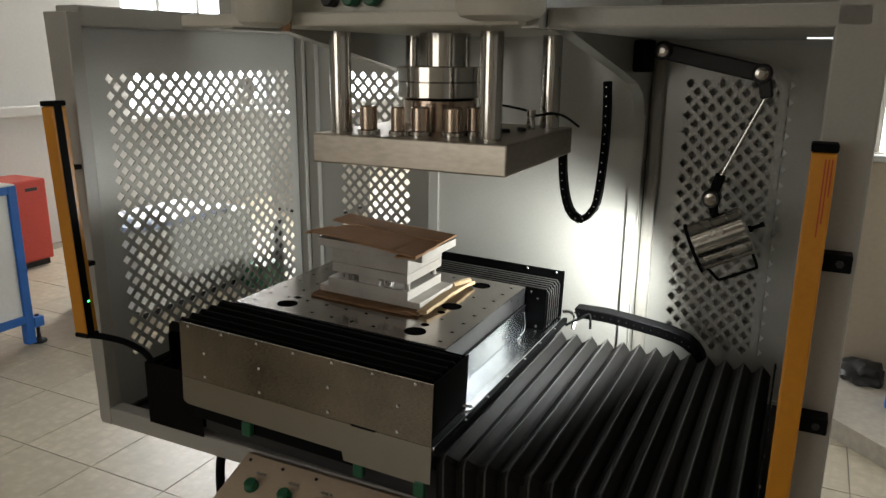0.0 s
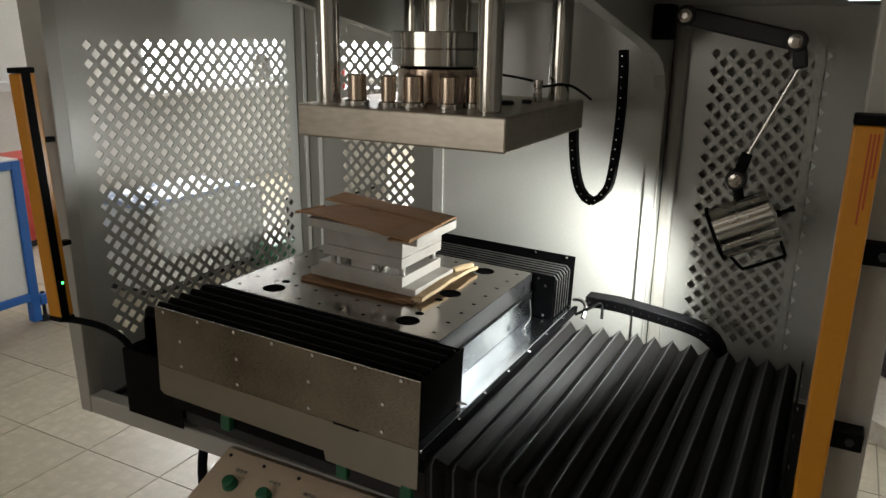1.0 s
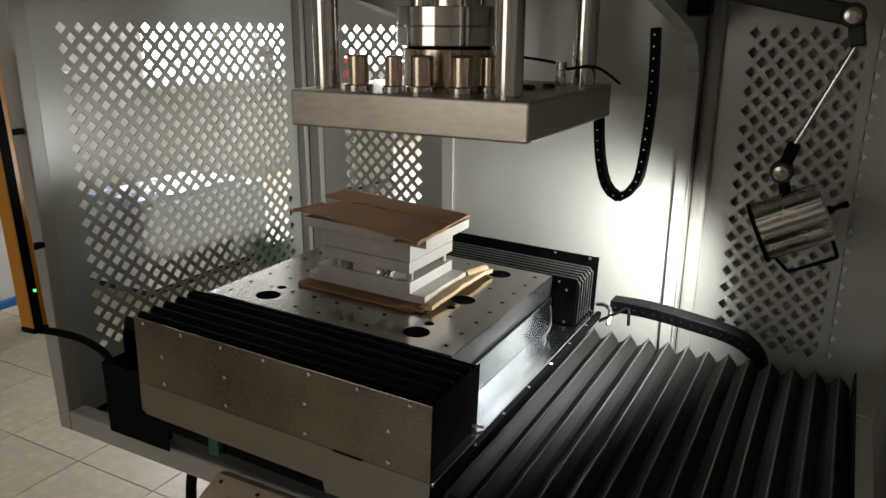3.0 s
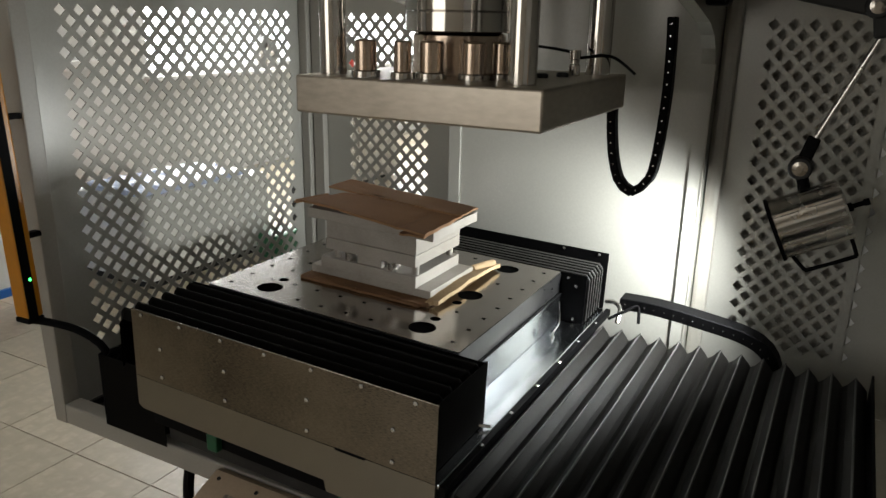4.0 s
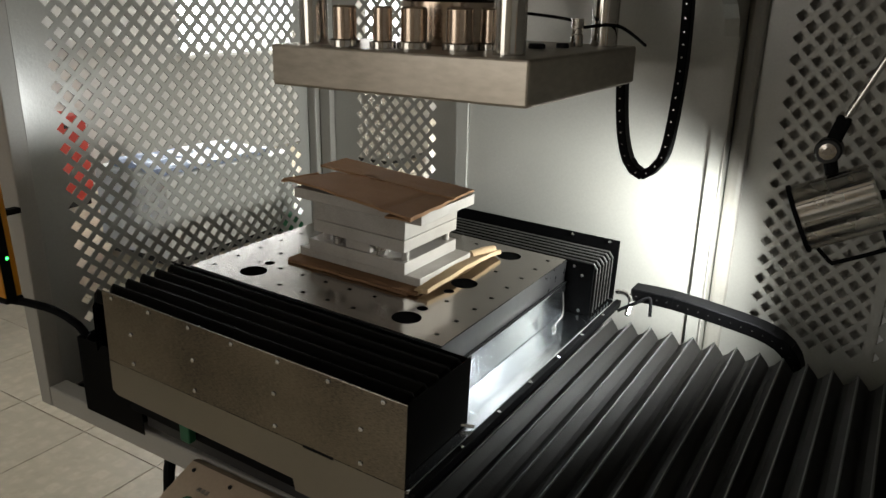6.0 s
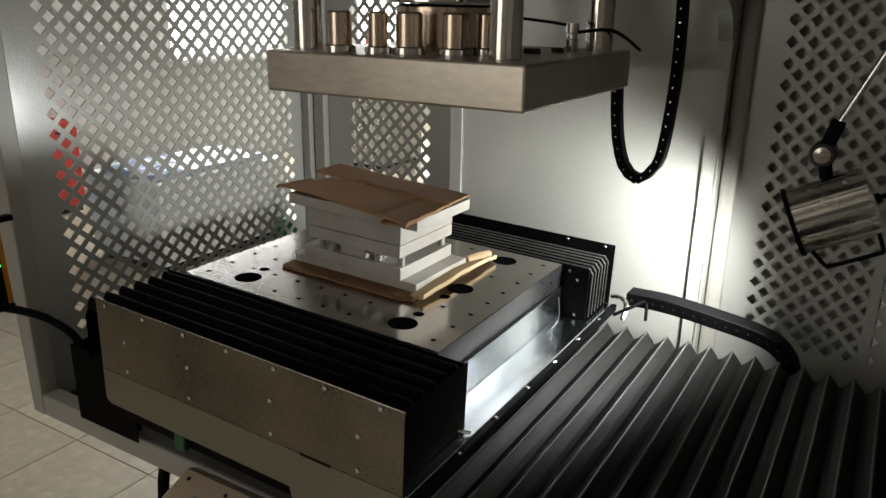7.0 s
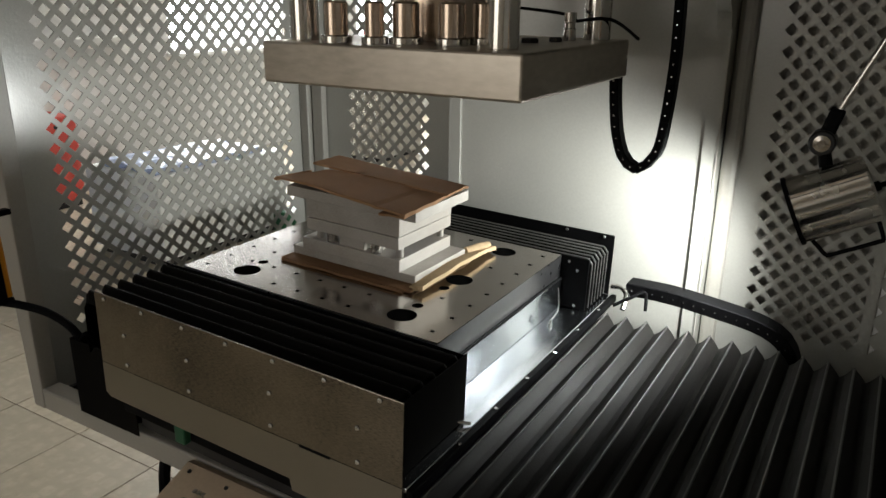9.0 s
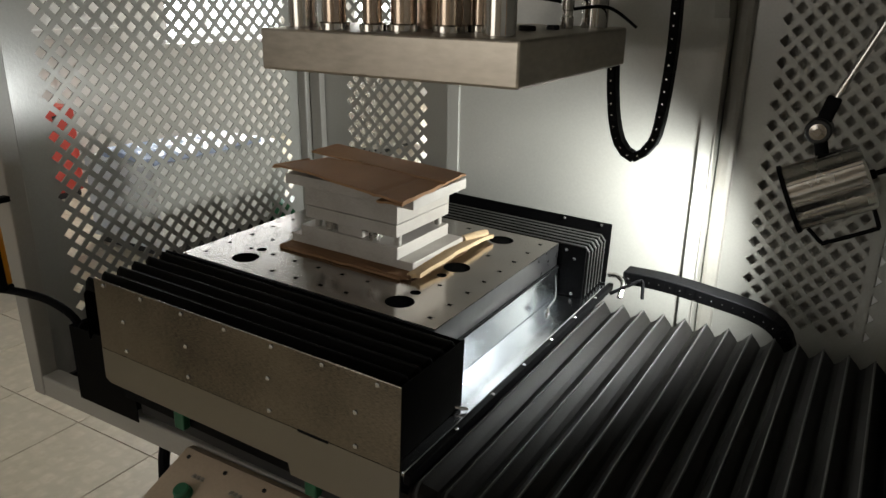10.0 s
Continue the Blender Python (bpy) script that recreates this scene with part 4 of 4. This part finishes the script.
part("top_panel", box(bx0 + 0.006, bx1 - 0.006, by0 + 0.006, by1 - 0.006, 0.9305, 0.938), WHITEBOARD, bench)
red = thing("metal_cabinet", (-3.82, 2.25, 0), "red painted metal cabinet with a slotted handle", "cabinet")
part("body", box(-4.0, -3.64, 1.95, 2.56, 0.05, 0.685, 0.012), REDPAINT, red)
part("plinth", box(-3.97, -3.67, 1.99, 2.54, 0.0, 0.049), DARKIRON, red)
part("handle_slot", box(-3.642, -3.637, 2.38, 2.48, 0.60, 0.625, 0.001), DARKIRON, red)
tb = thing("white_cabinet", (-2.25, 2.0, 0), "low white cabinet with pale blue film on top", "cabinet")
part("body", box(-2.6, -1.95, 1.90, 2.95, 0.05, 0.55, 0.008), WHITEBOARD, tb)
part("plinth", box(-2.57, -1.98, 1.93, 2.92, 0.0, 0.0495), DARKIRON, tb)
film = thing("packing_film", (-2.25, 1.95, 0.55), "crumpled pale blue packing film on the white cabinet", "packing film")
part("film", card_sheet(-2.5, -2.0, 1.94, 2.80, 0.552, 0.03, lambda u, v: 0.03 * abs(noise.noise((u * 6, v * 6, 2.0))), 4.4), FILM, film)
gb = thing("crate", (-1.8, 2.87, 0), "dark green plastic crate on the floor", "crate")
part("crate_body", box(-1.90, -1.70, 2.75, 3.0, 0.0, 0.17, 0.015), GREEN, gb)
fpost = thing("floor_post", (-1.95, 3.25, 0), "short dark iron post standing on the tiled floor", "post")
part("post_base", turned((-1.95, 3.25, 0), [(0.09, 0), (0.09, 0.012), (0.085, 0.016)], 24), DARKIRON, fpost, smooth=True)
part("post_shaft", rod((-1.95, 3.25, 0.0165), (-1.95, 3.25, 0.40), 0.032, seg=20), DARKIRON, fpost, smooth=True)
gc = thing("metal_cabinet", (-3.0, 5.3, 0), "grey metal cabinet by the windows", "cabinet")
part("body", box(-3.4, -2.6, 5.0, 5.7, 0.04, 1.05, 0.012), FRAME, gc)
part("plinth", box(-3.36, -2.64, 5.04, 5.66, 0.0, 0.0395), DARKIRON, gc)
can = thing("canister", (-2.9, 5.25, 1.05), "orange red canister standing on the grey cabinet", "canister")
part("canister_body", turned((-2.9, 5.25, 1.0505), [(0.06, 0), (0.065, 0.01), (0.065, 0.19), (0.04, 0.22)], 24), REDPAINT, can, smooth=True)
part("cap", turned((-2.9, 5.25, 1.271), [(0.022, 0), (0.022, 0.03)], 16), DARKIRON, can)
st = thing("floor_step", (2.6, 2.7, 0), "low worn concrete step by the wall", "step", kind="structure")
part("step_slab", prism([(1.76, 2.39), (1.911, 2.238), (3.19, 0.96), (4.19, 0.96), (4.19, 2.9785), (1.76, 2.9785)], 2, 0.0, 0.09), CONCRETE, st)
wall_with_windows("wall_partition", 1, 2.98, 0.2, 1.80, XR, [(1.95, 3.4, 1.2, 2.5)], "beige plastered partition wall with a window", BEIGEWALL)
part("window_sill", box(1.92, 3.43, 2.90, 3.06, 1.165, 1.197, 0.006), WINFRAME, bpy.data.objects["wall_partition"])
for x in (1.95, 2.65, 3.35):
    part("window_frame", box(x, x + 0.05, 3.06, 3.11, 1.2, 2.5, 0.004), WINFRAME, bpy.data.objects["wall_partition"])
part("backdrop", box(1.7, 3.7, 3.4, 3.41, 0.9, 2.8), DAYGLOW)
tagged(scene.collection.objects[-1], "bright overcast daylight outside the window", "daylight", kind="structure")
bm = bmesh.new()
bmesh.ops.create_icosphere(bm, subdivisions=4, radius=1.0)
for v in bm.verts:
    k = 1 + 0.35 * noise.noise(v.co * 1.6) + 0.12 * noise.noise(v.co * 5)
    v.co = Vector((2.06 + 0.115 * k * v.co.x, 2.80 + 0.13 * k * v.co.y, max(0.091, 0.105 + 0.075 * k * v.co.z)))
part("sack", bm, DARKIRON, smooth=True)
tagged(scene.collection.objects[-1], "dark slumped sack on the concrete step", "sack")
pc = thing("paint_can", (2.175, 2.47, 0.09), "blue and red printed tin can on the step", "can")
part("tin", turned((2.175, 2.47, 0.0905), [(0.04, 0), (0.042, 0.004), (0.042, 0.10)], 24), BLUE, pc, smooth=True)
part("band", turned((2.175, 2.47, 0.191), [(0.042, 0), (0.042, 0.04), (0.038, 0.044)], 24), REDPAINT, pc, smooth=True)

fan = thing("ventilation_fan", (XL - 0.06, 5.64, 1.03), "round grey ventilation fan standing in the window", "fan")
part("fan_ring", turned((XL - 0.08, 5.62, 1.19), [(0.155, 0), (0.165, 0.005), (0.165, 0.06), (0.155, 0.065), (0.14, 0.06), (0.14, 0.005)], 32, (1, 0, 0)), FRAME, fan, smooth=True)
part("fan_hub", turned((XL - 0.06, 5.62, 1.19), [(0.04, 0), (0.04, 0.03)], 20, (1, 0, 0)), FRAME, fan, smooth=True)
for k in range(5):
    a = 2 * math.pi * k / 5
    part("fan_blade", box(-0.004, 0.004, 0.035, 0.135, -0.035, 0.035, 0.003, 1, Matrix.Translation((XL - 0.045, 5.62, 1.19)) @ Matrix.Rotation(a, 4, "X") @ Matrix.Rotation(0.5, 4, "Y")), FRAME, fan)
part("fan_foot", box(XL - 0.09, XL - 0.03, 5.55, 5.69, 1.0275, 1.04, 0.002), FRAME, fan)

# ---------------------------------------------------------------- floor tiles
tile = box(-0.1984, 0.1984, -0.1984, 0.1984, -0.0038, 0.0, 0.0012, 1)
tme = bpy.data.meshes.new("tile")
tile.to_mesh(tme)
tile.free()
tme.materials.append(TILE)
rest = bmesh.new()
for i in range(-10, 12):
    for j in range(-13, 24):
        x, y = -0.415 + 0.4 * i + 0.2, 0.555 + 0.4 * j + 0.2
        if not (XL < x - 0.2 and x + 0.2 < XR and YN < y - 0.2 and y + 0.2 < YF):
            continue
        if x < 0.3 and -0.4 < y < 6.5:
            shared("tile", tme, floor, (x, y, 0.0))
        else:
            add_box(rest, x - 0.1975, x + 0.1975, y - 0.1975, y + 0.1975, -0.0038, 0.0)
o = part("tile_field", rest, TILE, floor)
tagged(o, kind="stuff")
